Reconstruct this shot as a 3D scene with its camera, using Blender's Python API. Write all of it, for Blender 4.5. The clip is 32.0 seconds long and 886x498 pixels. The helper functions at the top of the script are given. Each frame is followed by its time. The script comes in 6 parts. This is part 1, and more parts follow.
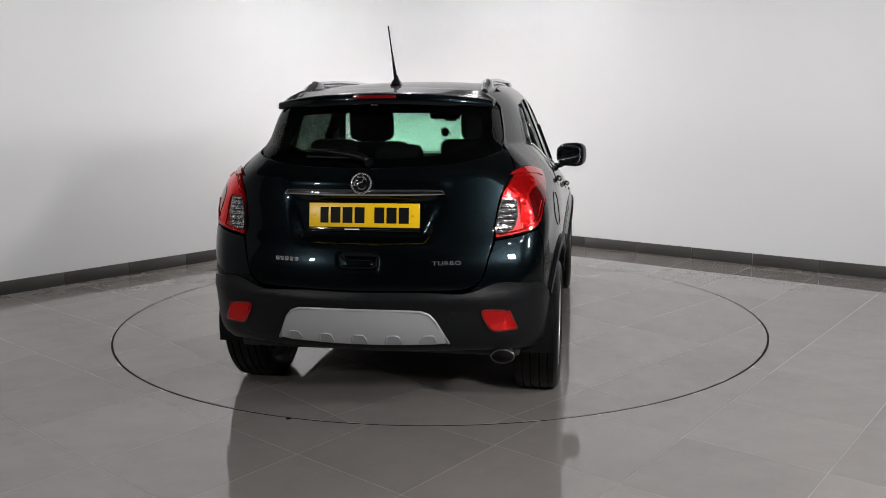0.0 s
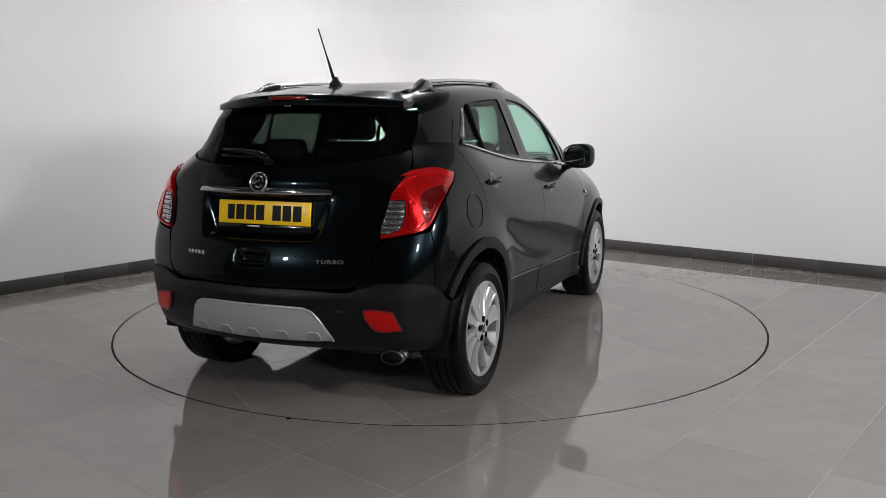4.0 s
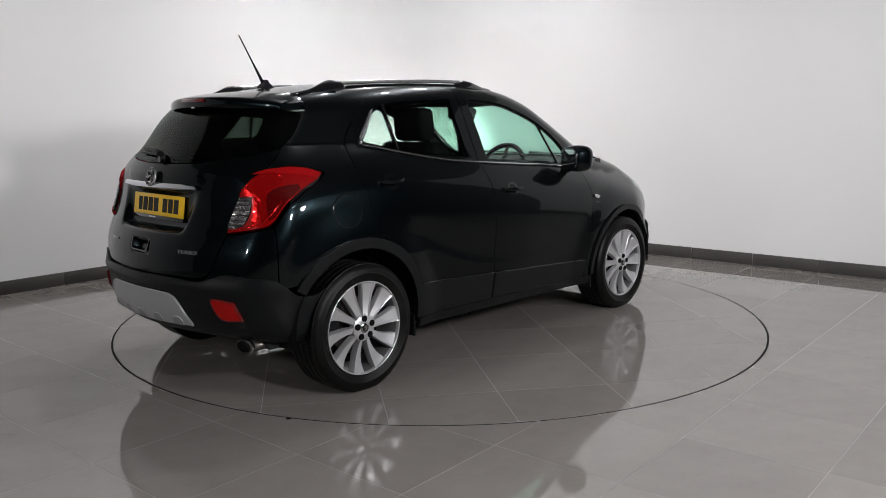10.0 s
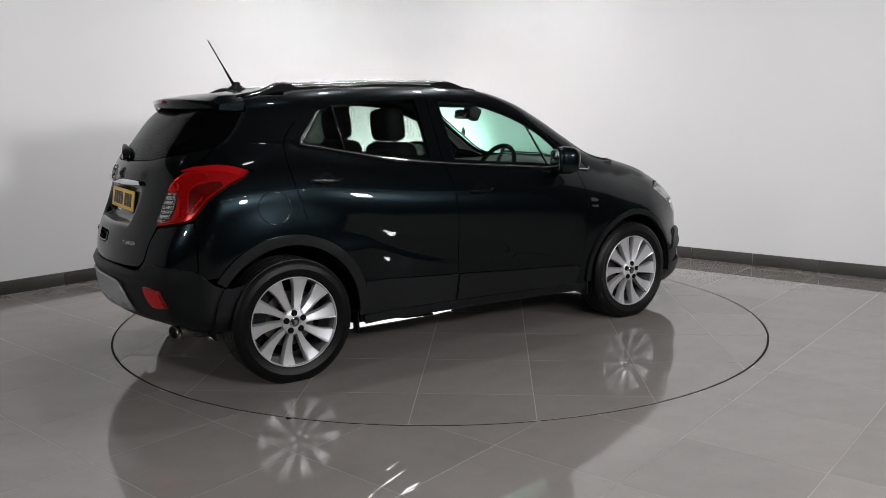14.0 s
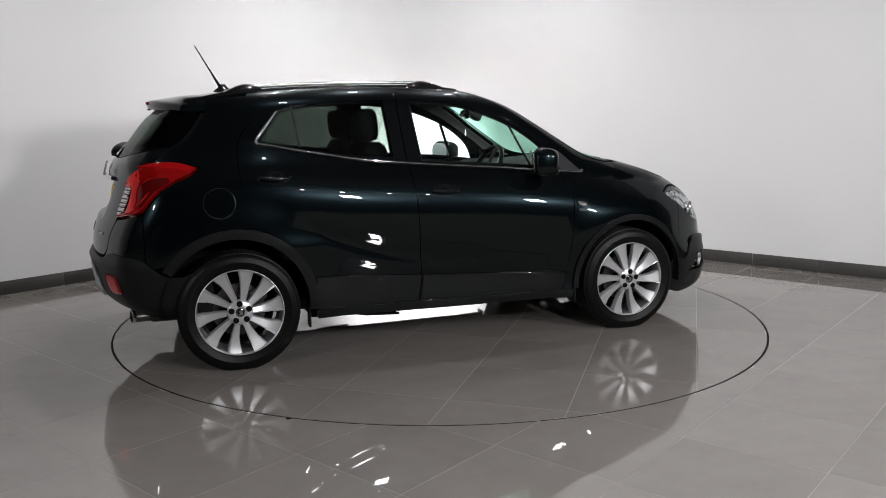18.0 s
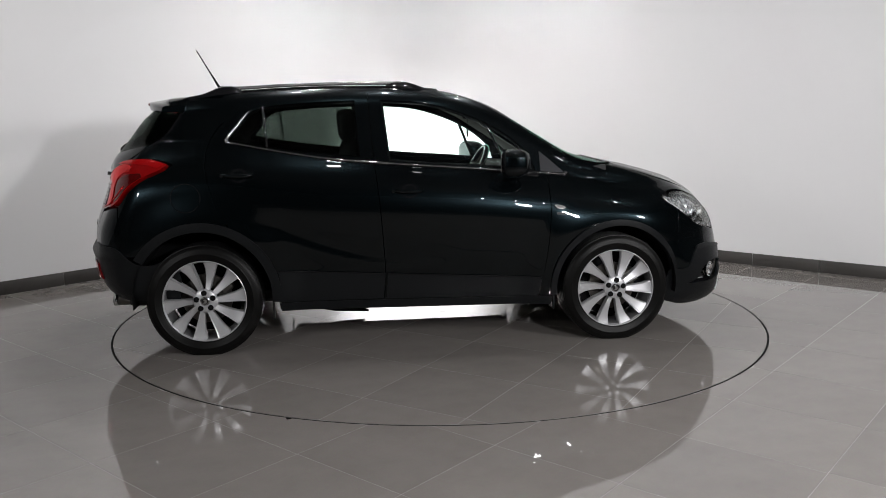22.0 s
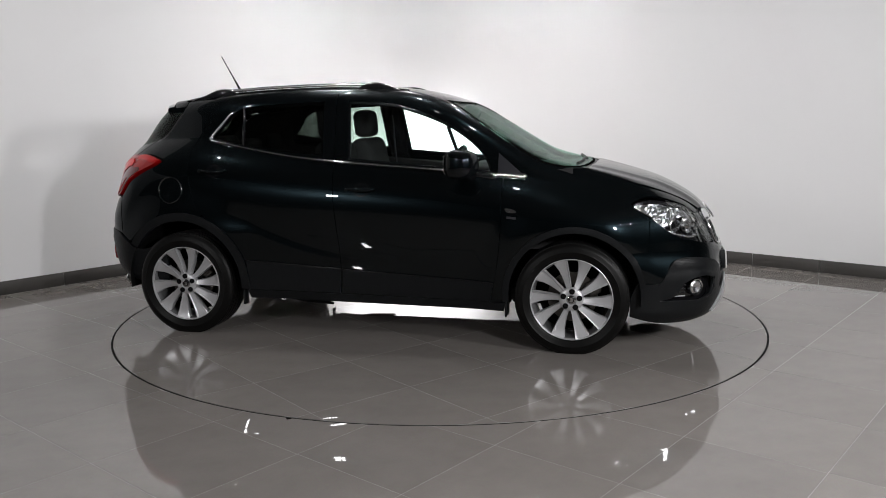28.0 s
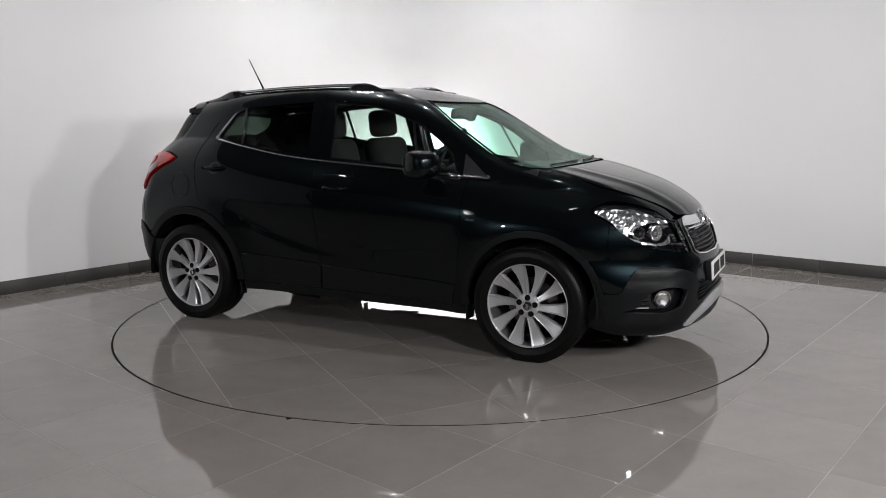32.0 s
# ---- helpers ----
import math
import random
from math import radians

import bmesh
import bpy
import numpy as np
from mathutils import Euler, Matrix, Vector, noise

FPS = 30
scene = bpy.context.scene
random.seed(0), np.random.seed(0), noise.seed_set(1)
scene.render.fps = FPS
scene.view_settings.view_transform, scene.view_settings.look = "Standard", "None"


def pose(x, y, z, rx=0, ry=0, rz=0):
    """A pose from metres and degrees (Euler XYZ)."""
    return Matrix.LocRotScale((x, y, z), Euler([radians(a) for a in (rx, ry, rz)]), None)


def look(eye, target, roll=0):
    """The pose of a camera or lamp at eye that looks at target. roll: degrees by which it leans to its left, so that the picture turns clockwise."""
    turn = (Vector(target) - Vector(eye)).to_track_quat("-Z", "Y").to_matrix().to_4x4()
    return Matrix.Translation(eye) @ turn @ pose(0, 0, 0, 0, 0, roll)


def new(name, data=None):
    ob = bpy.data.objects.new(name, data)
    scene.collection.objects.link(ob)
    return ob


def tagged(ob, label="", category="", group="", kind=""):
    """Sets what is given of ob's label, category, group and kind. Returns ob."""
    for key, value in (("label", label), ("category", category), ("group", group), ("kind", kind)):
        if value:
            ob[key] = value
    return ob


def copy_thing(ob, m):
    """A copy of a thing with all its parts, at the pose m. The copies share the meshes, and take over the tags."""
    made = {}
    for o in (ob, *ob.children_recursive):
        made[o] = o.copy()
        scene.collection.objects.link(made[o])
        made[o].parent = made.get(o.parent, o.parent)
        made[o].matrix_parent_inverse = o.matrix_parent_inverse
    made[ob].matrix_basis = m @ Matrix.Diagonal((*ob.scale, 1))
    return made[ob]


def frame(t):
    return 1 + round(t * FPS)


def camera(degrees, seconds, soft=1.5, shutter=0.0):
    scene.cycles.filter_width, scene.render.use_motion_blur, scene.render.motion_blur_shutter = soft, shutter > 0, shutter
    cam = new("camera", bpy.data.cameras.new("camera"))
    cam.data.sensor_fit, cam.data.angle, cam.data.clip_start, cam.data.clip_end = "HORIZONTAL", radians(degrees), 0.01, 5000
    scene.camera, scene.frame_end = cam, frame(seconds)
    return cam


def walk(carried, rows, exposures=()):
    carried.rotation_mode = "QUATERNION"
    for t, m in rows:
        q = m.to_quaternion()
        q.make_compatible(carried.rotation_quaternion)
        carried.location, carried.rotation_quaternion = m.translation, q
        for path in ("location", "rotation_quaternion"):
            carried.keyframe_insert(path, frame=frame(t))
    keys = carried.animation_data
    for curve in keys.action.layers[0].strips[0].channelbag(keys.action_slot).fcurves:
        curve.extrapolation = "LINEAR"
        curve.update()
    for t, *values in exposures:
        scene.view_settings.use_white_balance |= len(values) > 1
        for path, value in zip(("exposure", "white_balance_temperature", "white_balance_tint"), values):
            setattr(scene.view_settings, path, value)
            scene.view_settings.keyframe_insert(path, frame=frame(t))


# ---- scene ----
# ---- camera: on a tripod, still ----
EYE = Vector((0.0, -5.828, 1.410))
VIEW = Vector((0.00389, 0.98707, -0.16023))
cam = camera(57.2, 32.0, soft=0.5)
stand = look(EYE, EYE + VIEW, -0.475)
walk(cam, [(0.0, stand), (32.0, stand)], [(0.0, 0.0), (32.0, 0.0)])

# the turntable turns clockwise, seen from above, at a steady rate
TURN_START, TURN_RATE = 79.66, -3.3303
CAR_SEAT = (-0.2507, -0.0449)      # the car's middle on the turntable
TABLE_RADIUS = 2.240
ROOM = radians(50.0)               # the walls' direction
WALL_R, WALL_L, WALL_BACK, WALL_NEAR, CEILING, SKIRT = 3.238, 3.195, -8.0, -7.0, 3.9, 0.113


def room(u, v, z=0.0):
    """A place from distances along the room's two directions."""
    return Vector((u * math.cos(ROOM) - v * math.sin(ROOM), u * math.sin(ROOM) + v * math.cos(ROOM), z))


# ---- light ----
world = bpy.data.worlds.new("world")
scene.world = world
world.use_nodes = True
world.node_tree.nodes["Background"].inputs[0].default_value = (0.5, 0.52, 0.55, 1)
world.node_tree.nodes["Background"].inputs[1].default_value = 0.02


def spot(name, eye, target, power, angle, size, blend=1.0, tint=(1, 0.992, 0.998)):
    data = bpy.data.lights.new(name, "SPOT")
    data.energy, data.spot_size, data.spot_blend, data.shadow_soft_size, data.color = power, radians(angle), blend, size, tint
    ob = new(name, data)
    ob.matrix_world = look(eye, target)
    return ob


def panel_light(name, place, size, power, target=None):
    data = bpy.data.lights.new(name, "AREA")
    data.shape, data.size, data.size_y, data.energy, data.color = "RECTANGLE", size[0], size[1], power, (1, 0.992, 0.998)
    ob = new(name, data)
    ob.matrix_world = look(place, target or (place[0], place[1] + 0.001, 0))
    return ob


LAMPS = [  # place, aim, power, beam, size
    ((-0.13, 1.90, 3.75), (-0.36, 4.05, 0.25), 4300, 37, 0.05),      # the hot patch low on the walls' corner behind the car
    ((-0.4, -1.7, 3.75), (-2.9, 1.5, 1.3), 78, 104, 0.05),           # ceiling spots that wash the two walls
    ((0.4, -1.7, 3.75), (2.2, 2.2, 1.3), 148, 104, 0.05),
    # three added fill lamps, for the wall ends and the near floor
    ((2.9, -1.6, 3.75), (3.1, 1.2, 0.4), 42, 110, 0.04),
    ((-2.9, -1.2, 3.75), (-3.1, 0.9, 0.4), 32, 110, 0.04),
    ((0.2, -5.2, 3.75), (-0.1, -4.7, 0.0), 110, 84, 0.04),
    ((-0.20, 1.25, 3.75), (-0.36, 4.45, 1.8), 158, 150, 0.05),
]
for k in range(6):   # a ring of ceiling spots over the turntable
    at = Vector((-0.2 + 1.15 * math.cos(radians(60 * k + 30)), 0.85 + 1.0 * math.sin(radians(60 * k + 30)), 3.75))
    LAMPS.append((at, at + Vector((0, -0.25, -1)), 51, 172, 0.05))
for eye, aim, power, beam, size in LAMPS:
    spot("spot_lamp", eye, aim, power, beam, size)
# soft lights on stands, either side of the camera
panel_light("softbox", (4.2, -3.75, 2.25), (0.22, 0.46), 86, (-0.5, 0.3, 1.2))
panel_light("softbox", (2.3, -5.2, 2.20), (0.19, 0.38), 88, (-0.5, 0.3, 1.2))
panel_light("softbox", (-3.4, -4.8, 2.10), (0.14, 0.28), 36, (0.5, 0.3, 1.2))
for k in range(4):
    spot("track_lamp", (3.2 - 0.45 * k, -4.6 - 0.25 * k, 3.0), (0.2, 0.0, 0.6), 16, 80, 0.025)


# ---- materials ----
def material(name):
    m = bpy.data.materials.new(name)
    m.use_nodes = True
    return m, m.node_tree.nodes, m.node_tree.links, m.node_tree.nodes["Principled BSDF"]


def plain(name, colour, rough=0.5, metal=0.0, coat=0.0, vary=0.12, scale=30.0, bump=0.0, bump_scale=200.0, spec=0.5, coat_rough=0.03, sheen=0.0):
    """A surface with uneven colour and gloss at two scales, and fine relief."""
    m, n, l, b = material(name)
    b.inputs["Metallic"].default_value = metal
    b.inputs["Specular IOR Level"].default_value = spec
    b.inputs["Coat Weight"].default_value = coat
    b.inputs["Coat Roughness"].default_value = coat_rough
    b.inputs["Sheen Weight"].default_value = sheen
    where = n.new("ShaderNodeTexCoord")
    big, fine, mix, ramp = n.new("ShaderNodeTexNoise"), n.new("ShaderNodeTexNoise"), n.new("ShaderNodeMath"), n.new("ShaderNodeMix")
    big.inputs["Scale"].default_value, fine.inputs["Scale"].default_value = scale / 10, scale
    big.inputs["Detail"].default_value = fine.inputs["Detail"].default_value = 3
    l.new(where.outputs["Object"], big.inputs["Vector"])
    l.new(where.outputs["Object"], fine.inputs["Vector"])
    mix.operation = "MULTIPLY_ADD"
    mix.inputs[1].default_value = 0.5
    l.new(big.outputs["Fac"], mix.inputs[0])
    half = n.new("ShaderNodeMath")
    half.operation, half.inputs[1].default_value = "MULTIPLY", 0.5
    l.new(fine.outputs["Fac"], half.inputs[0])
    l.new(half.outputs[0], mix.inputs[2])
    ramp.data_type = "RGBA"
    ramp.inputs["A"].default_value = (*[c * (1 - vary) for c in colour], 1)
    ramp.inputs["B"].default_value = (*[min(c * (1 + vary), 1) for c in colour], 1)
    l.new(mix.outputs[0], ramp.inputs["Factor"])
    l.new(ramp.outputs["Result"], b.inputs["Base Color"])
    span = n.new("ShaderNodeMapRange")
    span.inputs["To Min"].default_value, span.inputs["To Max"].default_value = rough * 0.85, min(rough * 1.15, 1)
    l.new(mix.outputs[0], span.inputs["Value"])
    l.new(span.outputs["Result"], b.inputs["Roughness"])
    if bump:
        rough_tex, bumps = n.new("ShaderNodeTexNoise"), n.new("ShaderNodeBump")
        rough_tex.inputs["Scale"].default_value = bump_scale
        l.new(where.outputs["Object"], rough_tex.inputs["Vector"])
        bumps.inputs["Strength"].default_value, bumps.inputs["Distance"].default_value = bump, 0.002
        l.new(rough_tex.outputs["Fac"], bumps.inputs["Height"])
        l.new(bumps.outputs["Normal"], b.inputs["Normal"])
    return m


def car_paint():
    """Dark metallic flake under a clear lacquer, whose gloss grows towards grazing angles."""
    m, n, l, b = material("dark_green_black_paint")
    b.inputs["Roughness"].default_value = 0.27
    b.inputs["Specular IOR Level"].default_value = 0.0
    where, flakes, mix = n.new("ShaderNodeTexCoord"), n.new("ShaderNodeTexVoronoi"), n.new("ShaderNodeMix")
    flakes.inputs["Scale"].default_value = 900
    l.new(where.outputs["Object"], flakes.inputs["Vector"])
    mix.data_type = "RGBA"
    mix.inputs["A"].default_value, mix.inputs["B"].default_value = (0.0010, 0.0017, 0.0020, 1), (0.0082, 0.0132, 0.0158, 1)
    l.new(flakes.outputs["Color"], mix.inputs["Factor"])
    l.new(mix.outputs["Result"], b.inputs["Base Color"])
    metal = n.new("ShaderNodeMapRange")
    metal.inputs["To Min"].default_value, metal.inputs["To Max"].default_value = 0.6, 1.0
    l.new(flakes.outputs["Color"], metal.inputs["Value"])
    l.new(metal.outputs["Result"], b.inputs["Metallic"])
    lacquer, mixed, facing = n.new("ShaderNodeBsdfGlossy"), n.new("ShaderNodeMixShader"), n.new("ShaderNodeLayerWeight")
    lacquer.inputs["Roughness"].default_value = 0.015
    facing.inputs["Blend"].default_value = 0.5
    sharp, lift = n.new("ShaderNodeMath"), n.new("ShaderNodeMath")
    sharp.operation, sharp.inputs[1].default_value = "POWER", 8.0
    lift.operation, lift.inputs[1].default_value, lift.inputs[2].default_value = "MULTIPLY_ADD", 0.90, 0.036
    l.new(facing.outputs["Facing"], sharp.inputs[0])
    l.new(sharp.outputs[0], lift.inputs[0])
    l.new(lift.outputs[0], mixed.inputs["Fac"])
    l.new(b.outputs[0], mixed.inputs[1])
    l.new(lacquer.outputs[0], mixed.inputs[2])
    l.new(mixed.outputs[0], n["Material Output"].inputs["Surface"])
    return m


def pane(name, tint, gloss=0.02):
    """Clear glass: what lies behind it, tinted, under a clean reflection."""
    m, n, l, b = material(name)
    n.remove(b)
    clear, shine, mix, facing = n.new("ShaderNodeBsdfTransparent"), n.new("ShaderNodeBsdfGlossy"), n.new("ShaderNodeMixShader"), n.new("ShaderNodeLayerWeight")
    clear.inputs["Color"].default_value = (*tint, 1)
    shine.inputs["Roughness"].default_value = gloss
    facing.inputs["Blend"].default_value = 0.5
    sharp, lift = n.new("ShaderNodeMath"), n.new("ShaderNodeMath")
    sharp.operation, sharp.inputs[1].default_value = "POWER", 4.5
    lift.operation, lift.inputs[1].default_value, lift.inputs[2].default_value = "MULTIPLY_ADD", 0.36, 0.022
    l.new(facing.outputs["Facing"], sharp.inputs[0])
    l.new(sharp.outputs[0], lift.inputs[0])
    l.new(lift.outputs[0], mix.inputs["Fac"])
    l.new(clear.outputs[0], mix.inputs[1])
    l.new(shine.outputs[0], mix.inputs[2])
    l.new(mix.outputs[0], n["Material Output"].inputs["Surface"])
    return m


def lens(name, colour, rough=0.03):
    m, n, l, b = material(name)
    b.inputs["Base Color"].default_value = (*colour, 1)
    b.inputs["Roughness"].default_value = rough
    b.inputs["Transmission Weight"].default_value = 0.0
    b.inputs["Coat Weight"].default_value = 1.0
    return m


def floor_tile(name, base, joint_seed=0.0):
    """Polished grey porcelain: soft clouds, fine grain, a high polish with faint smears; each tile a little apart in shade."""
    m, n, l, b = material(name)
    where, cloud, grain, apart = n.new("ShaderNodeTexCoord"), n.new("ShaderNodeTexNoise"), n.new("ShaderNodeTexNoise"), n.new("ShaderNodeObjectInfo")
    cloud.inputs["Scale"].default_value, cloud.inputs["Detail"].default_value = 2.5, 5
    grain.inputs["Scale"].default_value, grain.inputs["Detail"].default_value = 260, 2
    l.new(where.outputs["Object"], cloud.inputs["Vector"])
    l.new(where.outputs["Object"], grain.inputs["Vector"])
    a = n.new("ShaderNodeMix")
    a.data_type = "RGBA"
    a.inputs["A"].default_value = (*[c * 0.80 for c in base], 1)
    a.inputs["B"].default_value = (*[c * 1.20 for c in base], 1)
    add = n.new("ShaderNodeMath")
    add.operation, add.inputs[1].default_value = "MULTIPLY_ADD", 0.35
    l.new(apart.outputs["Random"], add.inputs[0])
    part = n.new("ShaderNodeMath")
    part.operation, part.inputs[1].default_value = "MULTIPLY", 0.65
    l.new(cloud.outputs["Fac"], part.inputs[0])
    l.new(part.outputs[0], add.inputs[2])
    l.new(add.outputs[0], a.inputs["Factor"])
    speck = n.new("ShaderNodeMix")
    speck.data_type, speck.blend_type = "RGBA", "OVERLAY"
    speck.inputs["Factor"].default_value = 0.22
    l.new(a.outputs["Result"], speck.inputs["A"])
    l.new(grain.outputs["Color"], speck.inputs["B"])
    stain, worn, spread = n.new("ShaderNodeTexNoise"), n.new("ShaderNodeMix"), n.new("ShaderNodeMapRange")
    stain.inputs["Scale"].default_value, stain.inputs["Detail"].default_value, stain.inputs["Roughness"].default_value = 7.0, 8, 0.7
    l.new(where.outputs["Object"], stain.inputs["Vector"])
    spread.inputs["From Min"].default_value, spread.inputs["From Max"].default_value = 0.42, 0.66
    spread.inputs["To Max"].default_value = 0.13
    l.new(stain.outputs["Fac"], spread.inputs["Value"])
    worn.data_type = "RGBA"
    worn.inputs["B"].default_value = (*[c * 0.45 for c in base], 1)
    l.new(spread.outputs["Result"], worn.inputs["Factor"])
    l.new(speck.outputs["Result"], worn.inputs["A"])
    l.new(worn.outputs["Result"], b.inputs["Base Color"])
    smear = n.new("ShaderNodeMapRange")
    smear.inputs["To Min"].default_value, smear.inputs["To Max"].default_value = 0.004, 0.022
    l.new(cloud.outputs["Fac"], smear.inputs["Value"])
    l.new(smear.outputs["Result"], b.inputs["Roughness"])
    b.inputs["IOR"].default_value = 1.60
    return m


PAINT = car_paint()
CLADDING = plain("grained_black_plastic", (0.0045, 0.0052, 0.0060), 0.40, spec=0.22, bump=0.25, bump_scale=900, vary=0.1)
GLOSS_BLACK = plain("gloss_black_plastic", (0.006, 0.006, 0.007), 0.12, coat=0.6, vary=0.05)
RUBBER = plain("tyre_rubber", (0.0034, 0.0033, 0.0032), 0.40, spec=0.16, bump=0.2, bump_scale=500, vary=0.25, scale=60)
# rim alloy with the barrel's shade mixed into its colour
BARREL = plain("shade_toned_alloy", (0.20, 0.20, 0.205), 0.45, metal=0.6, vary=0.2, scale=60)
ALLOY = plain("silver_alloy", (0.53, 0.53, 0.545), 0.36, metal=0.52, coat=0.3, vary=0.04, coat_rough=0.08)
SILVER = plain("silver_painted_plastic", (0.40, 0.405, 0.415), 0.34, metal=0.3, vary=0.04)
# the skid plate's silver again, darkened to paint shade in its notches
SKID_SHADE = plain("skid_shade_silver", (0.30, 0.305, 0.315), 0.36, metal=0.3, vary=0.04)
CHROME = plain("chrome", (0.75, 0.76, 0.78), 0.07, metal=1.0, vary=0.02)
STEEL = plain("brake_steel", (0.14, 0.13, 0.12), 0.35, metal=0.9, vary=0.25, scale=80)
DARK = plain("underbody_black", (0.006, 0.006, 0.0065), 0.8, spec=0.1, vary=0.3)
LINING = plain("grey_roof_lining", (0.11, 0.11, 0.105), 0.9, spec=0.1, bump=0.3, bump_scale=500)
CABIN = plain("black_cabin_plastic", (0.020, 0.020, 0.021), 0.6, spec=0.3, bump=0.2, bump_scale=700)
CLOTH = plain("dark_seat_cloth", (0.026, 0.026, 0.027), 0.9, bump=0.5, bump_scale=600, spec=0.2)
GREY_TRIM = plain("grey_pillar_trim", (0.016, 0.0165, 0.020), 0.42, spec=0.3, vary=0.05)
RED_GLOSS = plain("clear_red_lens", (0.55, 0.005, 0.007), 0.08, vary=0.1, scale=80, coat=1.0, metal=0.4)
RED_LENS = plain("red_lens", (0.34, 0.0028, 0.0036), 0.2, vary=0.2, scale=60, coat=1.0, spec=0.3, metal=0.3)
RED_BRIGHT = plain("bright_red_lens", (0.80, 0.006, 0.007), 0.16, vary=0.25, scale=120, coat=0.4, metal=0.75)
RED_DARK = plain("dark_red_lens", (0.10, 0.0012, 0.0016), 0.14, vary=0.3, scale=70, coat=1.0, metal=0.2)
RED_DEEP = lens("deep_red_lens", (0.16, 0.003, 0.004), 0.08)
CLEAR_LENS = plain("clear_ribbed_lens", (0.62, 0.60, 0.59), 0.10, metal=0.95, coat=0.3, vary=0.3, scale=260)
REFLECTOR = plain("lamp_reflector", (0.80, 0.81, 0.83), 0.24, metal=1.0, vary=0.1, scale=220)
EMBLEM = plain("bright_emblem", (0.70, 0.71, 0.73), 0.20, metal=0.86, vary=0.15, scale=90)
GLASS = pane("green_tinted_glass", (0.71, 0.925, 0.84))
SIDE_GLASS = pane("clear_side_glass", (0.925, 0.982, 0.960))
PRIVACY = pane("dark_privacy_glass", (0.46, 0.50, 0.475))
BACK_GLASS = pane("tinted_tailgate_glass", (0.40, 0.46, 0.42))
LAMP_COVER = pane("clear_lamp_cover", (0.95, 0.96, 0.96))
YELLOW = plain("yellow_plate", (0.92, 0.56, 0.006), 0.35, vary=0.03)
WHITE_PLATE = plain("white_plate", (0.72, 0.72, 0.70), 0.35, vary=0.03)
BORDER = plain("black_glass_border", (0.003, 0.003, 0.003), 0.6, spec=0.0, vary=0.05)
INK = plain("black_ink", (0.006, 0.006, 0.006), 0.4, vary=0.05, spec=0.15)
WALL = plain("white_wall_paint", (0.79, 0.785, 0.79), 0.6, vary=0.012, scale=14, bump=0.08, bump_scale=160)
# dark colours for unseen surfaces, so that the car reflects little
CEILING_PAINT = plain("added_dark_ceiling", (0.04, 0.04, 0.041), 0.8, vary=0.02, scale=8)
DARK_WALL = plain("added_dark_wall", (0.05, 0.05, 0.052), 0.7, vary=0.05, scale=8)
TILE = floor_tile("polished_grey_tile", (0.232, 0.213, 0.198))
SKIRTING = plain("dark_skirting_tile", (0.062, 0.058, 0.054), 0.5, spec=0.3, vary=0.15, scale=20)
GROUT = plain("grey_grout", (0.29, 0.28, 0.27), 0.85, vary=0.25, scale=25)
PIT = plain("black_gap", (0.004, 0.004, 0.004), 0.9, spec=0.1)


# ---- mesh helpers ----
from mathutils.geometry import delaunay_2d_cdt as mathutils_cdt


def mesh_from(name, verts, faces, mat, smooth=False):
    me = bpy.data.meshes.new(name)
    me.from_pydata([tuple(v) for v in verts], [], faces)
    me.materials.append(mat)
    if smooth:
        me.shade_smooth()
    me.update()
    return me


def bm_mesh(name, bm, mat, smooth=False):
    bmesh.ops.recalc_face_normals(bm, faces=bm.faces[:])
    me = bpy.data.meshes.new(name)
    bm.to_mesh(me)
    bm.free()
    me.materials.append(mat)
    if smooth:
        me.shade_smooth()
    return me


def part(name, me, parent=None, label="", m=None):
    """Links one mesh as a part of a thing."""
    ob = new(name, me)
    ob.parent = parent
    if m is not None:
        ob.matrix_basis = m
    return tagged(ob, label)


def box_bm(lo, hi, bevel=0.0, seg=2):
    bm = bmesh.new()
    bmesh.ops.create_cube(bm, size=1)
    for v in bm.verts:
        v.co = Vector([lo[i] + (v.co[i] + 0.5) * (hi[i] - lo[i]) for i in range(3)])
    if bevel:
        bmesh.ops.bevel(bm, geom=bm.edges[:], offset=bevel, segments=seg, profile=0.5, affect="EDGES")
    return bm


def box(name, lo, hi, mat, bevel=0.0, seg=2):
    return bm_mesh(name, box_bm(lo, hi, bevel, seg), mat, bevel > 0)


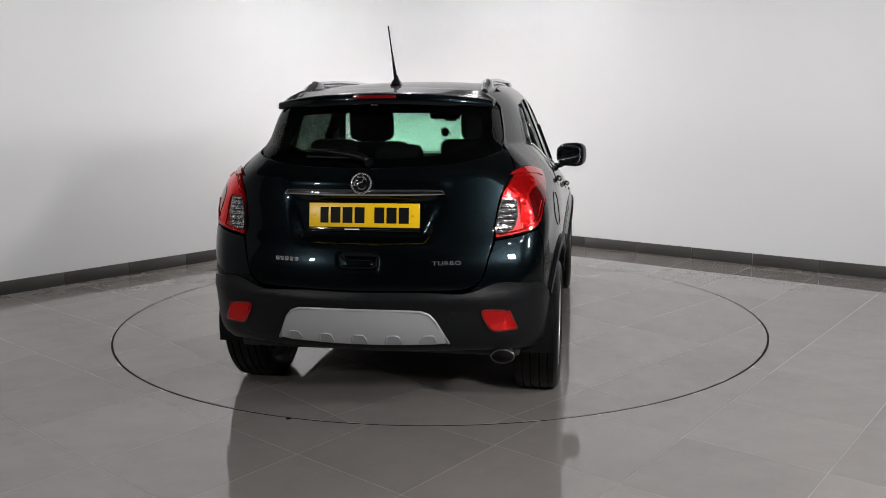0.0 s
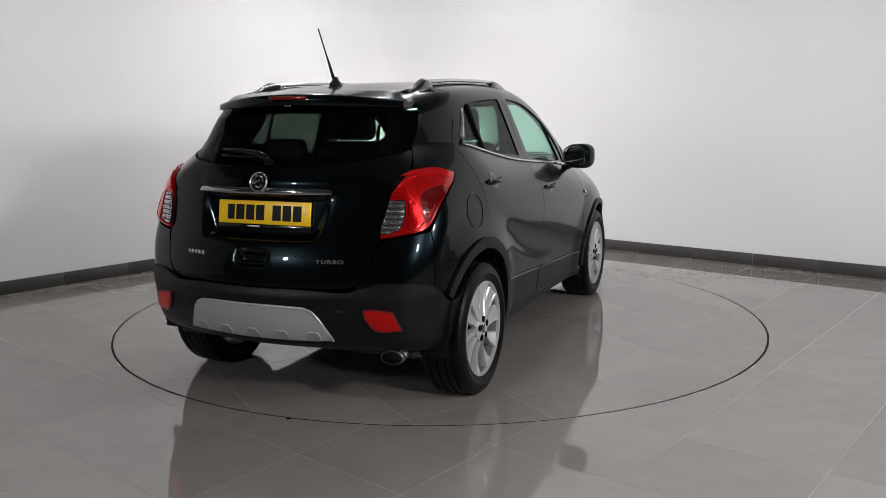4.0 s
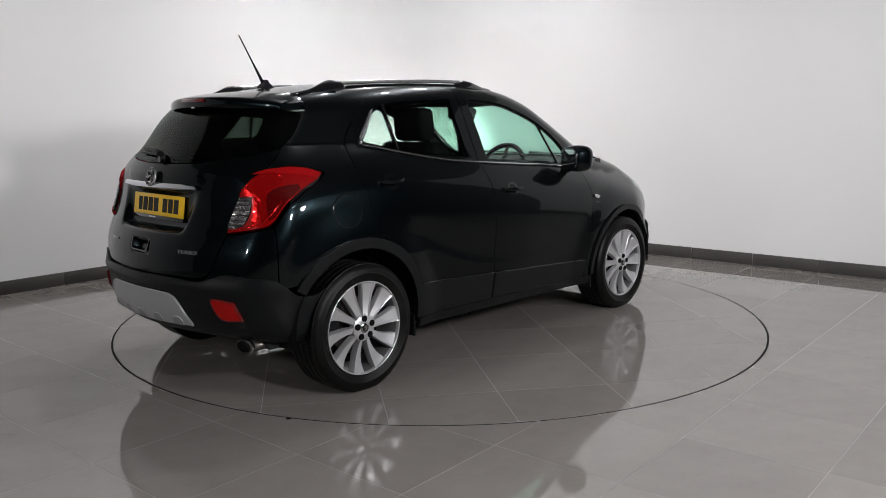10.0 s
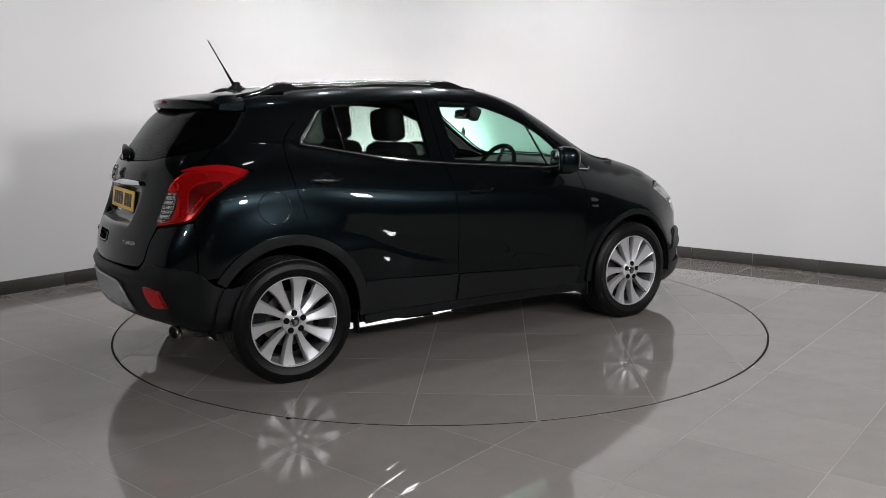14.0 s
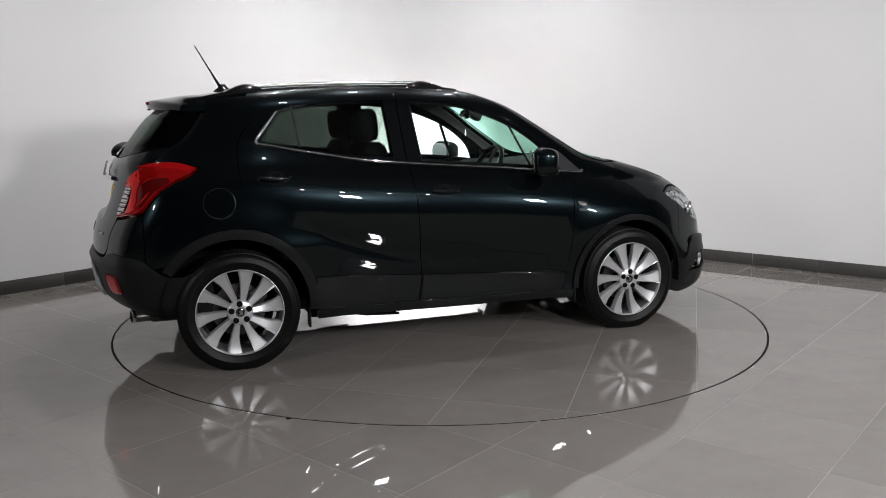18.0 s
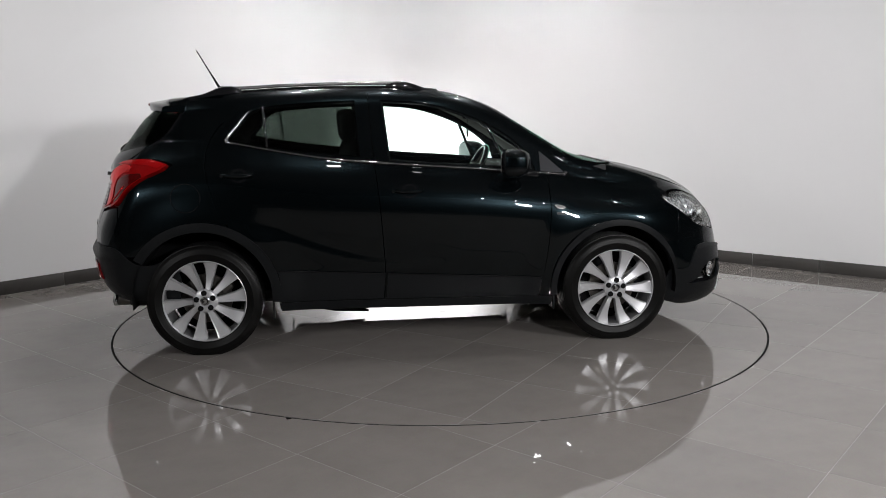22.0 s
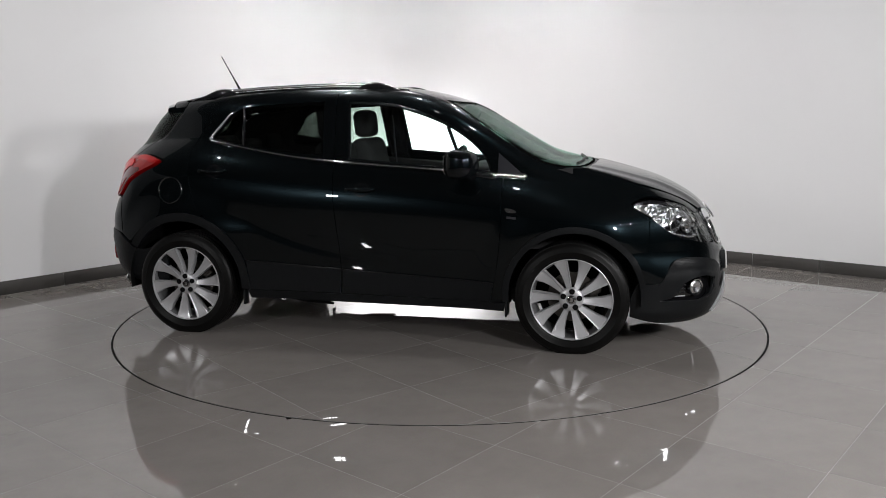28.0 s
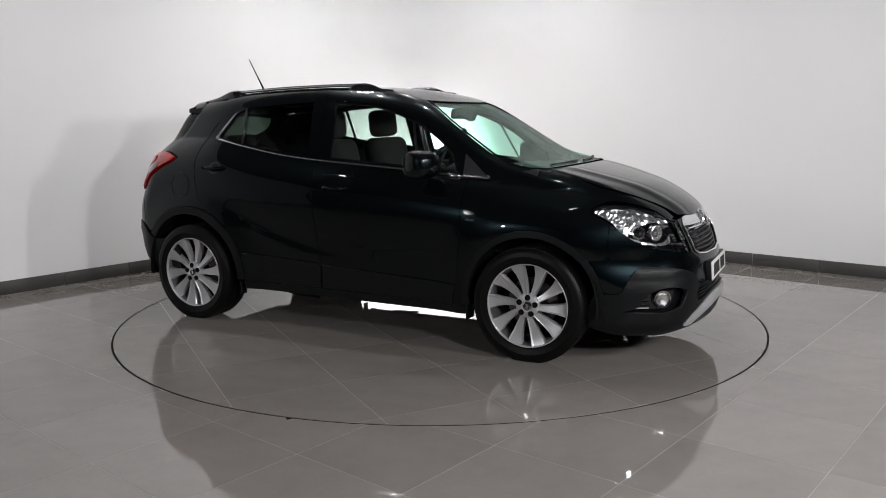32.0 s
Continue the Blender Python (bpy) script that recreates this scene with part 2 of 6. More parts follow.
def region(outline, holes, step):
    """Triangles that fill a flat outline (n, 2) less its holes, with a grid of points inside. Returns points and triangles."""
    loops = [np.asarray(outline, float)] + [np.asarray(h, float) for h in holes]
    pts, edges = [], []
    for lp in loops:
        k = len(pts)
        pts += [tuple(p) for p in lp]
        edges += [(k + i, k + (i + 1) % len(lp)) for i in range(len(lp))]

    def inside(q):
        c = np.zeros(len(q), bool)
        for lp in loops:
            for (x1, y1), (x2, y2) in zip(lp, np.roll(lp, -1, 0)):
                if y1 != y2:
                    c ^= ((y1 > q[:, 1]) != (y2 > q[:, 1])) & (q[:, 0] < (x2 - x1) * (q[:, 1] - y1) / (y2 - y1) + x1)
        return c
    if step:
        lo, hi = loops[0].min(0), loops[0].max(0)
        gx, gy = np.meshgrid(np.arange(lo[0] + step / 2, hi[0], step), np.arange(lo[1] + step / 2, hi[1], step))
        g = np.stack([gx.ravel(), gy.ravel()], 1)
        g = g[inside(g)]
        edge = np.concatenate(loops)
        far = np.array([((edge - p) ** 2).sum(1).min() for p in g]) if len(g) else np.zeros(0)
        g = g[far > (0.45 * step) ** 2] if len(g) else g
        pts += [tuple(p) for p in g]
    from_cdt = mathutils_cdt([Vector(p) for p in pts], edges, [], 0, 1e-6)
    v = np.array([tuple(p) for p in from_cdt[0]])
    f = np.array([t for t in from_cdt[2] if len(t) == 3])
    mid = v[f].mean(1)
    f = f[inside(mid)]
    area = (v[f[:, 1], 0] - v[f[:, 0], 0]) * (v[f[:, 2], 1] - v[f[:, 0], 1]) - (v[f[:, 2], 0] - v[f[:, 0], 0]) * (v[f[:, 1], 1] - v[f[:, 0], 1])
    f[area < 0] = f[area < 0][:, ::-1]
    return v, f[np.abs(area) > 1e-9]


def rim_edges(f):
    """The directed border edges of a set of triangles."""
    seen = {}
    for t in f.tolist():
        for a, b in ((t[0], t[1]), (t[1], t[2]), (t[2], t[0])):
            seen[(a, b)] = True
    return [e for e in seen if (e[1], e[0]) not in seen]


def slab(name, outline, holes, z0, z1, mat, step=0.0):
    """A flat plate between heights z0 and z1."""
    v, f = region(outline, holes, step)
    n = len(v)
    verts = [(*p, z1) for p in v] + [(*p, z0) for p in v]
    faces = [tuple(t) for t in f.tolist()] + [tuple(n + i for i in t[::-1]) for t in f.tolist()]
    faces += [(b, a, a + n, b + n) for a, b in rim_edges(f)]
    return mesh_from(name, verts, faces, mat)


def circle(r, n=160, cx=0.0, cy=0.0, a0=0.0):
    return [(cx + r * math.cos(a0 + 2 * math.pi * i / n), cy + r * math.sin(a0 + 2 * math.pi * i / n)) for i in range(n)]


# ---- the room: two white walls that meet behind the turntable, a tiled floor ----
TURNED = pose(0, 0, 0, 0, 0, math.degrees(ROOM))
TILE_SIZE, JOINT, TILE_U, TILE_V = 0.6, 0.0034, 0.05, 0.03


def wall(name, lo, hi, label, mat=None):
    ob = new(name, box(name, lo, hi, mat or WALL))
    ob.matrix_basis = TURNED
    return tagged(ob, label, kind="structure")


WALL_END = -3.7   # the white wall ends here; beyond, an added unseen wall keeps reflections dark
wall("wall_side", (WALL_R, WALL_NEAR, -0.1), (WALL_R + 0.2, WALL_END, CEILING), "unseen wall added in a dark colour to dim reflections", DARK_WALL)
wall("wall_right", (WALL_R, WALL_END, -0.1), (WALL_R + 0.2, WALL_L + 0.2, CEILING), "smooth white painted studio wall above dark skirting")
wall("wall_left", (WALL_BACK, WALL_L, -0.1), (WALL_R, WALL_L + 0.2, CEILING), "smooth white painted studio wall above dark skirting")
# added walls behind the camera, unseen, dark in place of an unlit room
wall("wall_near", (WALL_BACK, WALL_NEAR - 0.2, -0.1), (WALL_R + 0.2, WALL_NEAR, CEILING), "unseen wall added in a dark colour to dim reflections", DARK_WALL)
wall("wall_back", (WALL_BACK - 0.2, WALL_NEAR - 0.2, -0.1), (WALL_BACK, WALL_L + 0.2, CEILING), "unseen wall added in a dark colour to dim reflections", DARK_WALL)
# a rounding added to smooth the shading across the walls' corner
bend, verts = 0.5, []
for k in range(17):
    a = radians(90 * k / 16)
    verts += [(WALL_R - bend + bend * math.cos(a), WALL_L - bend + bend * math.sin(a), z) for z in (SKIRT, CEILING)]
faces = [(2 * k, 2 * k + 1, 2 * k + 3, 2 * k + 2) for k in range(16)]
verts += [(WALL_R + 0.02, WALL_L + 0.02, z) for z in (SKIRT, CEILING)]
faces += [tuple([34] + [2 * k for k in range(17)]), tuple([35] + [2 * k + 1 for k in range(16, -1, -1)]), (34, 35, 1, 0), (32, 33, 35, 34)]
cove = new("wall_cove", mesh_from("wall_cove", verts, faces, WALL, True))
cove.data.set_sharp_from_angle(angle=radians(40))
cove.matrix_basis = TURNED
tagged(cove, "white rounding added to soften shading where the studio walls meet", kind="structure")
# never in view; dark to keep the upper bodywork from greying
ceiling = new("ceiling", box("ceiling", (WALL_BACK - 0.2, WALL_NEAR - 0.2, CEILING), (WALL_R + 0.2, WALL_L + 0.2, CEILING + 0.2), CEILING_PAINT))
ceiling.matrix_basis = TURNED
tagged(ceiling, "unseen ceiling, coloured dark to dim reflections in the car", kind="structure")

HOLE = TABLE_RADIUS + 0.010
floor_ob = new("floor", slab("floor", [(WALL_BACK, WALL_NEAR), (WALL_R, WALL_NEAR), (WALL_R, WALL_L), (WALL_BACK, WALL_L)], [circle(HOLE)], -0.12, -0.0004, GROUT))
floor_ob.matrix_basis = TURNED
tagged(floor_ob, "polished grey square floor tiles with fine pale joints", kind="structure")
# a black ring fills the gap between floor and turntable
pit = new("turntable_seal", slab("turntable_seal", circle(HOLE), [circle(TABLE_RADIUS - 0.004)], -0.10, -0.002, PIT))
tagged(pit, "black ring filling the gap round the turntable", kind="structure")
part("seal_tab", box("seal_tab", (-0.012, -0.004, -0.003), (0.012, 0.010, 0.004), PIT, 0.002), pit, "small black tab on the ring round the turntable", Matrix.Translation((-0.724, -2.142, 0.0)) @ pose(0, 0, 0, 0, 0, 18))


# ---- the car's outer surface: side, top, rear and front sheets with rounded meetings ----
def curve(*knots):
    """A smooth curve through (x, y) knots, straight beyond them."""
    xs, ys = np.array(knots, float).T
    d = np.diff(ys) / np.diff(xs)
    m = np.concatenate([[d[0]], (d[:-1] + d[1:]) / 2, [d[-1]]])
    m[1:-1] = np.where(d[:-1] * d[1:] <= 0, 0, m[1:-1])

    grid = np.linspace(-4, 4, 16001)
    i = np.clip(np.searchsorted(xs, grid) - 1, 0, len(xs) - 2)
    h = xs[i + 1] - xs[i]
    t = np.clip((grid - xs[i]) / h, 0, 1)
    table = (1 + 2 * t) * (1 - t) ** 2 * ys[i] + t * (1 - t) ** 2 * h * m[i] + t * t * (3 - 2 * t) * ys[i + 1] - t * t * (1 - t) * h * m[i + 1]
    table += np.where(grid < xs[0], (grid - xs[0]) * m[0], 0) + np.where(grid > xs[-1], (grid - xs[-1]) * m[-1], 0)

    def at(x):
        return np.interp(x, grid, table)
    return at


roof_line = curve((-1.9, 1.44), (-1.6, 1.522), (-1.3, 1.572), (-1.0, 1.600), (-0.6, 1.620), (-0.2, 1.624), (0.05, 1.612), (0.22, 1.590), (0.356, 1.556), (0.534, 1.488), (0.713, 1.391),
                  (0.895, 1.283), (1.078, 1.181), (1.247, 1.132), (1.453, 1.083), (1.67, 1.028), (1.90, 0.954), (2.03, 0.880), (2.10, 0.80))
rear_line = curve((0.18, -1.70), (0.22, -1.77), (0.26, -1.86), (0.32, -1.945), (0.40, -2.012), (0.47, -2.040), (0.54, -2.050), (0.62, -2.052), (0.70, -2.050), (0.766, -2.040), (0.83, -2.018), (0.90, -1.988),
                  (1.0, -1.954), (1.10, -1.93), (1.16, -1.912), (1.27, -1.825), (1.47, -1.675), (1.65, -1.54))
front_line = curve((0.12, 1.98), (0.15, 2.08), (0.19, 2.15), (0.25, 2.18), (0.33, 2.195), (0.45, 2.195), (0.52, 2.185), (0.58, 2.170), (0.64, 2.165), (0.72, 2.160), (0.80, 2.125), (0.88, 2.06), (0.96, 1.96), (1.1, 1.75))
belt_line = curve((-1.9, 1.21), (-1.5, 1.285), (-1.125, 1.272), (-0.88, 1.228), (-0.54, 1.173), (-0.23, 1.142), (0.11, 1.117), (0.46, 1.092), (0.71, 1.068), (0.96, 1.044), (1.3, 1.0), (1.9, 0.95))
belt_width = curve((-2.0, 0.46), (-1.75, 0.535), (-1.5, 0.608), (-1.125, 0.690), (-0.6, 0.738), (-0.1, 0.752), (0.4, 0.748), (0.75, 0.735), (0.98, 0.720), (1.3, 0.69), (1.6, 0.655), (2.0, 0.60))
side_shape = curve((0.12, 0.755), (0.2, 0.79), (0.27, 0.810), (0.38, 0.824), (0.45, 0.833), (0.6, 0.854), (0.70, 0.867), (0.76, 0.870), (0.82, 0.864), (0.88, 0.843), (0.93, 0.811), (0.97, 0.778), (1.0, 0.750))
side_taper = curve((-2.1, 0.080), (-1.7, 0.035), (-1.3, 0.012), (-0.9, 0.0), (0.7, 0.0), (1.2, 0.020), (1.6, 0.055), (2.0, 0.12))


def fillet(a, b, r):
    """Where two sheets meet: the outer of both, rounded by r."""
    return np.where((a > -r) & (b > -r), np.hypot(np.maximum(a + r, 0), np.maximum(b + r, 0)) - r, np.maximum(a, b))


def side_width(x, z):
    zb = belt_line(x)
    u = z / zb
    w = side_shape(np.minimum(u, 1)) - side_taper(x)
    k = np.clip((u - 0.55) / 0.45, 0, 1) ** 3
    w = w + k * (belt_width(x) - 0.750 + side_taper(x))
    # the sharp blade on the lower doors, sweeping up to the rear wheel
    blade = 0.50 + 0.20 * np.clip((0.10 - x) / 0.9, 0, 1) ** 2.0
    near = np.clip(1 - ((x + 0.52) / 0.85) ** 2, 0, 1) ** 1.5
    w = w - 0.0075 * near * np.exp(-((z - blade - 0.075) / 0.06) ** 2) + 0.004 * near * np.exp(-((z - blade + 0.01) / 0.035) ** 2)
    # the wings swell round the wheel arches
    reach = np.hypot(np.abs(x) - 1.2775, z - 0.345)
    swell = np.clip((0.64 - reach) / 0.22, 0, 1)
    w = w + 0.028 * swell * swell * (3 - 2 * swell)
    return np.where(u > 1, belt_width(x) - 0.37 * (z - zb) - 0.05 * np.maximum(z - zb, 0) ** 2, w)


def outside(p):
    """How far points (n, 3) lie outside the body, about in metres."""
    x, a, z = p[:, 0], np.abs(p[:, 1]), p[:, 2]
    side = a - side_width(x, z)
    top = (z - roof_line(x + (0.15 + 0.20 * np.clip((x - 1.45) / 0.4, 0, 1)) * a * a * np.clip((x + 0.3) / 0.8, 0, 1)) + (0.10 - 0.10 * np.clip(x / 0.5, 0, 1)) * a * a) * 0.9
    rear = (rear_line(z) + 0.33 * a * a - x) * 0.9
    front = (x - front_line(z) + 0.34 * a * a + (0.7 + 0.9 * np.clip((z - 0.45) / 0.15, 0, 1)) * np.maximum(a - 0.42, 0) ** 2) * 0.9
    f = fillet(side, top, 0.09)
    f = fillet(f, rear, 0.10)
    return fillet(f, front, 0.13)


def meet(start, way, far=4.0, steps=60):
    """The first points of the body along rays from start (n, 3) in direction way; nan where they miss."""
    start, way = np.broadcast_arrays(np.asarray(start, float), np.asarray(way, float))
    n = len(start)
    lo, hi = np.zeros(n), np.full(n, np.nan)
    left = np.arange(n)
    for k in range(1, steps + 1):
        t = far * k / steps
        inside = outside(start[left] + way[left] * t) < 0
        hi[left[inside]] = t
        left = left[~inside]
        lo[left] = t
        if not len(left):
            break
    for _ in range(18):
        mid = (lo + hi) / 2
        inside = outside(start + way * np.where(np.isnan(mid), 0, mid)[:, None]) < 0
        hi, lo = np.where(inside, mid, hi), np.where(inside, lo, mid)
    return start + way * hi[:, None]


def normals(p):
    g = np.stack([outside(p + np.array(e)) - outside(p - np.array(e)) for e in ((4e-3, 0, 0), (0, 4e-3, 0), (0, 0, 4e-3))], 1)
    return g / np.maximum(np.linalg.norm(g, axis=1, keepdims=True), 1e-9)


# ---- building the car's skin from outlines laid on its surface ----
def loop(points, step=0.03):
    """A closed outline through (u, v) points; (u, v, 1) marks a sharp corner."""
    n, out = len(points), []
    p = [np.array(q[:2], float) for q in points]
    sharp = [len(q) > 2 for q in points]
    for i in range(n):
        a, b = p[i], p[(i + 1) % n]
        ta = (b - a) if sharp[i] else (b - p[i - 1]) / 2
        tb = (b - a) if sharp[(i + 1) % n] else (p[(i + 2) % n] - a) / 2
        size = np.linalg.norm(b - a)
        for t_ in (ta, tb):
            s_ = np.linalg.norm(t_)
            if s_ > size:
                t_ *= size / s_
        k = max(1, int(round(size / step)))
        for j in range(k):
            t = j / k
            out.append((1 + 2 * t) * (1 - t) ** 2 * a + t * (1 - t) ** 2 * ta + t * t * (3 - 2 * t) * b - t * t * (1 - t) * tb)
    return np.array(out)


def inset(lp, g):
    """An outline drawn in by g."""
    lp = np.asarray(lp, float)
    d = np.roll(lp, -1, 0) - lp
    d /= np.maximum(np.linalg.norm(d, axis=1, keepdims=True), 1e-9)
    nrm = np.stack([-d[:, 1], d[:, 0]], 1)
    m = nrm + np.roll(nrm, 1, 0)
    m /= np.maximum((m * m).sum(1, keepdims=True) / 2, 0.35)
    x, y = lp.T
    turn = 1 if (x * np.roll(y, -1) - np.roll(x, -1) * y).sum() > 0 else -1
    return lp + m * g * turn


def arc(cx, cz, r, a0, a1, n=14, sx=1.0):
    return [(cx + sx * r * math.cos(radians(a0 + (a1 - a0) * i / n)), cz + r * math.sin(radians(a0 + (a1 - a0) * i / n))) for i in range(n + 1)]


REAR_AXIS, FRONT_AXIS = -1.0, 1.0


def lay(kind, uv, side=1):
    """Points of the body under flat points: 'side' (x, z), 'top' (x, y), 'rear' and 'front' (angle, z), seen from outside."""
    u, v = np.asarray(uv, float).T
    o = np.zeros_like(u)
    if kind == "side":
        return meet(np.stack([u, o - 1.25 * side, v], 1), np.stack([o, o + side, o], 1), 1.2, 36)
    if kind == "top":
        return meet(np.stack([u, v, o + 2.0], 1), np.stack([o, o, o - 1], 1), 1.7, 60)
    c, s = np.cos(u), np.sin(u)
    if kind == "rear":
        return meet(np.stack([REAR_AXIS - 1.6 * c, -1.6 * s, v], 1), np.stack([c, s, o], 1), 1.5, 50)
    return meet(np.stack([FRONT_AXIS + 1.6 * c, -1.6 * s, v], 1), np.stack([-c, s, o], 1), 1.5, 50)


def skin(name, kind, outline, mat, parent, label="", holes=(), step=0.03, lift=0.0, thick=0.014, gap=0.0013, side=1, press=None, fillet=None):
    """One sheet of the car's skin: an outline laid on the body's surface, with its own thickness and rounded edges. press(p) may push points in or out."""
    mirror = side < 0 and kind != "side"
    if fillet is None:
        fillet = 0.0010 if gap and (mat is PAINT or mat is CLADDING or mat is SILVER) else 0.0
    out = inset(outline, gap + fillet) if gap else np.asarray(outline)
    v, f = region(out, [inset(h, -gap - fillet) for h in holes], step)
    p = lay(kind, v, side if kind == "side" else 1)
    ok = ~np.isnan(p[:, 0])
    f = f[ok[f].all(1)]
    used = np.unique(f)
    back = -np.ones(len(v), int)
    back[used] = np.arange(len(used))
    p, f = p[used], back[f]
    if mirror:
        p = p * np.array([1, -1, 1])
    nrm = normals(p)
    push = lift + (press(p) if press else 0)
    p = p + nrm * np.reshape(push, (-1, 1)) if press else p + nrm * lift
    if press:
        e1, e2 = p[f[:, 1]] - p[f[:, 0]], p[f[:, 2]] - p[f[:, 0]]
        fn = np.cross(e1, e2)
        fn *= np.sign((fn * nrm[f].mean(1)).sum(1, keepdims=True) + 1e-12)
        acc = np.zeros_like(p)
        for k in range(3):
            np.add.at(acc, f[:, k], fn)
        shade = acc / np.maximum(np.linalg.norm(acc, axis=1, keepdims=True), 1e-12)
    else:
        shade = nrm
    fn = np.cross(p[f[:, 1]] - p[f[:, 0]], p[f[:, 2]] - p[f[:, 0]])
    flip = (fn * nrm[f[:, 0]]).sum(1) < 0
    f[flip] = f[flip][:, ::-1]
    n = len(p)
    rim = rim_edges(f)
    inner = p - nrm * thick
    away = np.zeros_like(p)
    for a, b in rim:
        d = np.cross(p[b] - p[a], nrm[a])
        d /= max(np.linalg.norm(d), 1e-9)
        away[a] += d
        away[b] += d
    away /= np.maximum(np.linalg.norm(away, axis=1, keepdims=True), 1e-9)
    border = sorted({a for e in rim for a in e})
    spot_of = {a: i for i, a in enumerate(border)}
    e, q, m = away[border], p[border], nrm[border]
    if fillet:
        rings = [(q, m), (q + e * fillet * 0.71 - m * fillet * 0.29, 0.71 * (e + m)), (q + e * fillet - m * fillet, e), (q + e * fillet - m * thick, e)]
    else:
        rings = [(q, e), (q - m * thick, e)]
    verts = np.concatenate([p, inner] + [r[0] for r in rings])
    every = np.concatenate([shade, -nrm] + [r[1] for r in rings])
    faces = f.tolist() + (f[:, ::-1] + n).tolist()
    k = len(border)
    for r in range(len(rings) - 1):
        hi, lo = 2 * n + r * k, 2 * n + (r + 1) * k
        faces += [[hi + spot_of[b], hi + spot_of[a], lo + spot_of[a], lo + spot_of[b]] for a, b in rim]
    me = bpy.data.meshes.new(name)
    me.from_pydata(verts.tolist(), [], faces)
    me.materials.append(mat)
    me.shade_smooth()
    me.normals_split_custom_set_from_vertices([tuple(t) for t in every])
    me.update()
    return part(name, me, parent, label)


def facets(name, kind, outline, mat, parent, label, step, lift, rough, side=1, seed=1):
    """A sheet of small flat facets, each tilted its own way, as in a lamp's reflector."""
    v, f = region(np.asarray(outline), [], step)
    p = lay(kind, v)
    ok = ~np.isnan(p[:, 0])
    f = f[ok[f].all(1)]
    p = np.nan_to_num(p) * np.array([1, side if kind != "side" else 1, 1])
    p = p + normals(p) * lift
    rng = np.random.RandomState(seed)
    p = p + rng.uniform(-rough, rough, p.shape)
    fn = np.cross(p[f[:, 1]] - p[f[:, 0]], p[f[:, 2]] - p[f[:, 0]])
    flip = (fn * normals(p[f].mean(1))).sum(1) < 0
    f[flip] = f[flip][:, ::-1]
    used = np.unique(f)
    back = -np.ones(len(p), int)
    back[used] = np.arange(len(used))
    return part(name, mesh_from(name, p[used].tolist(), [tuple(t) for t in back[f].tolist()], mat, False), parent, label)


def tube(name, path, radius, mat, parent, label="", closed=False, seg=8, flat=1.0):
    """A bar of round (or flattened) section along a path."""
    pts = [Vector(q) for q in path]
    n, verts, faces = len(pts), [], []
    for i, q in enumerate(pts):
        d = (pts[(i + 1) % n] - pts[i - 1]) if closed or 0 < i < n - 1 else (pts[1] - pts[0] if i == 0 else pts[-1] - pts[-2])
        d.normalize()
        up = Vector((0, 0, 1)) if abs(d.z) < 0.9 else Vector((1, 0, 0))
        a = d.cross(up).normalized()
        b = a.cross(d)
        r = radius[i] if isinstance(radius, (list, tuple)) else radius
        verts += [q + a * (r * math.cos(2 * math.pi * k / seg)) + b * (r * flat * math.sin(2 * math.pi * k / seg)) for k in range(seg)]
    for i in range(n if closed else n - 1):
        j = (i + 1) % n
        faces += [(i * seg + k, i * seg + (k + 1) % seg, j * seg + (k + 1) % seg, j * seg + k) for k in range(seg)]
    if not closed:
        faces += [tuple(range(seg))[::-1], tuple((n - 1) * seg + k for k in range(seg))]
    return part(name, mesh_from(name, verts, faces, mat, True), parent, label)


def lathe(name, profile, mat, parent, label="", seg=64, m=None, smooth=True):
    """A body turned round the y axis from (radius, y) points, closed on itself."""
    verts, faces, n = [], [], len(profile)
    for i in range(seg):
        a = 2 * math.pi * i / seg
        verts += [(r * math.cos(a), y, r * math.sin(a)) for r, y in profile]
    for i in range(seg):
        j = (i + 1) % seg
        faces += [(i * n + k, i * n + (k + 1) % n, j * n + (k + 1) % n, j * n + k) for k in range(n)]
    me = mesh_from(name, verts, faces, mat, smooth)
    bm = bmesh.new()
    bm.from_mesh(me)
    bmesh.ops.remove_doubles(bm, verts=bm.verts[:], dist=1e-5)
    bmesh.ops.recalc_face_normals(bm, faces=bm.faces[:])
    bm.to_mesh(me)
    bm.free()
    if smooth:
        me.set_sharp_from_angle(angle=radians(35))
    return part(name, me, parent, label, m)


# ---- the turntable ----
turntable = new("turntable", slab("turntable", circle(TABLE_RADIUS - 0.004), [], -0.12, -0.0004, GROUT))
tagged(turntable, "round revolving display turntable paved with polished grey tiles", "turntable")
TABLE_TILE_TURN = 53.0

# ---- the car ----
car = new("car", None)
tagged(car, "glossy black-green compact SUV parked on a revolving turntable", "car")

WHEEL_X, ARCH_Z = 1.2775, 0.345
FRONT_ARCH, REAR_ARCH = 0.425, 0.462

front_door_line = loop([(-0.262, 1.566, 1), (-0.05, 1.562), (0.161, 1.536), (0.372, 1.460), (0.582, 1.336), (0.758, 1.222), (0.812, 1.185, 1), (0.832, 1.117), (0.837, 1.048), (0.838, 0.948),
                        (0.840, 0.811), (0.825, 0.60), (0.797, 0.40), (0.775, 0.285, 1), (-0.190, 0.300, 1), (-0.177, 0.437), (-0.195, 0.75), (-0.217, 1.0), (-0.233, 1.149), (-0.248, 1.337)])
front_glass_line = loop([(-0.190, 1.523, 1), (0.088, 1.502), (0.299, 1.446), (0.475, 1.375), (0.607, 1.296), (0.690, 1.226), (0.738, 1.165), (0.772, 1.090, 1), (0.774, 1.070, 1), (0.464, 1.103), (0.114, 1.126), (-0.150, 1.148, 1)])
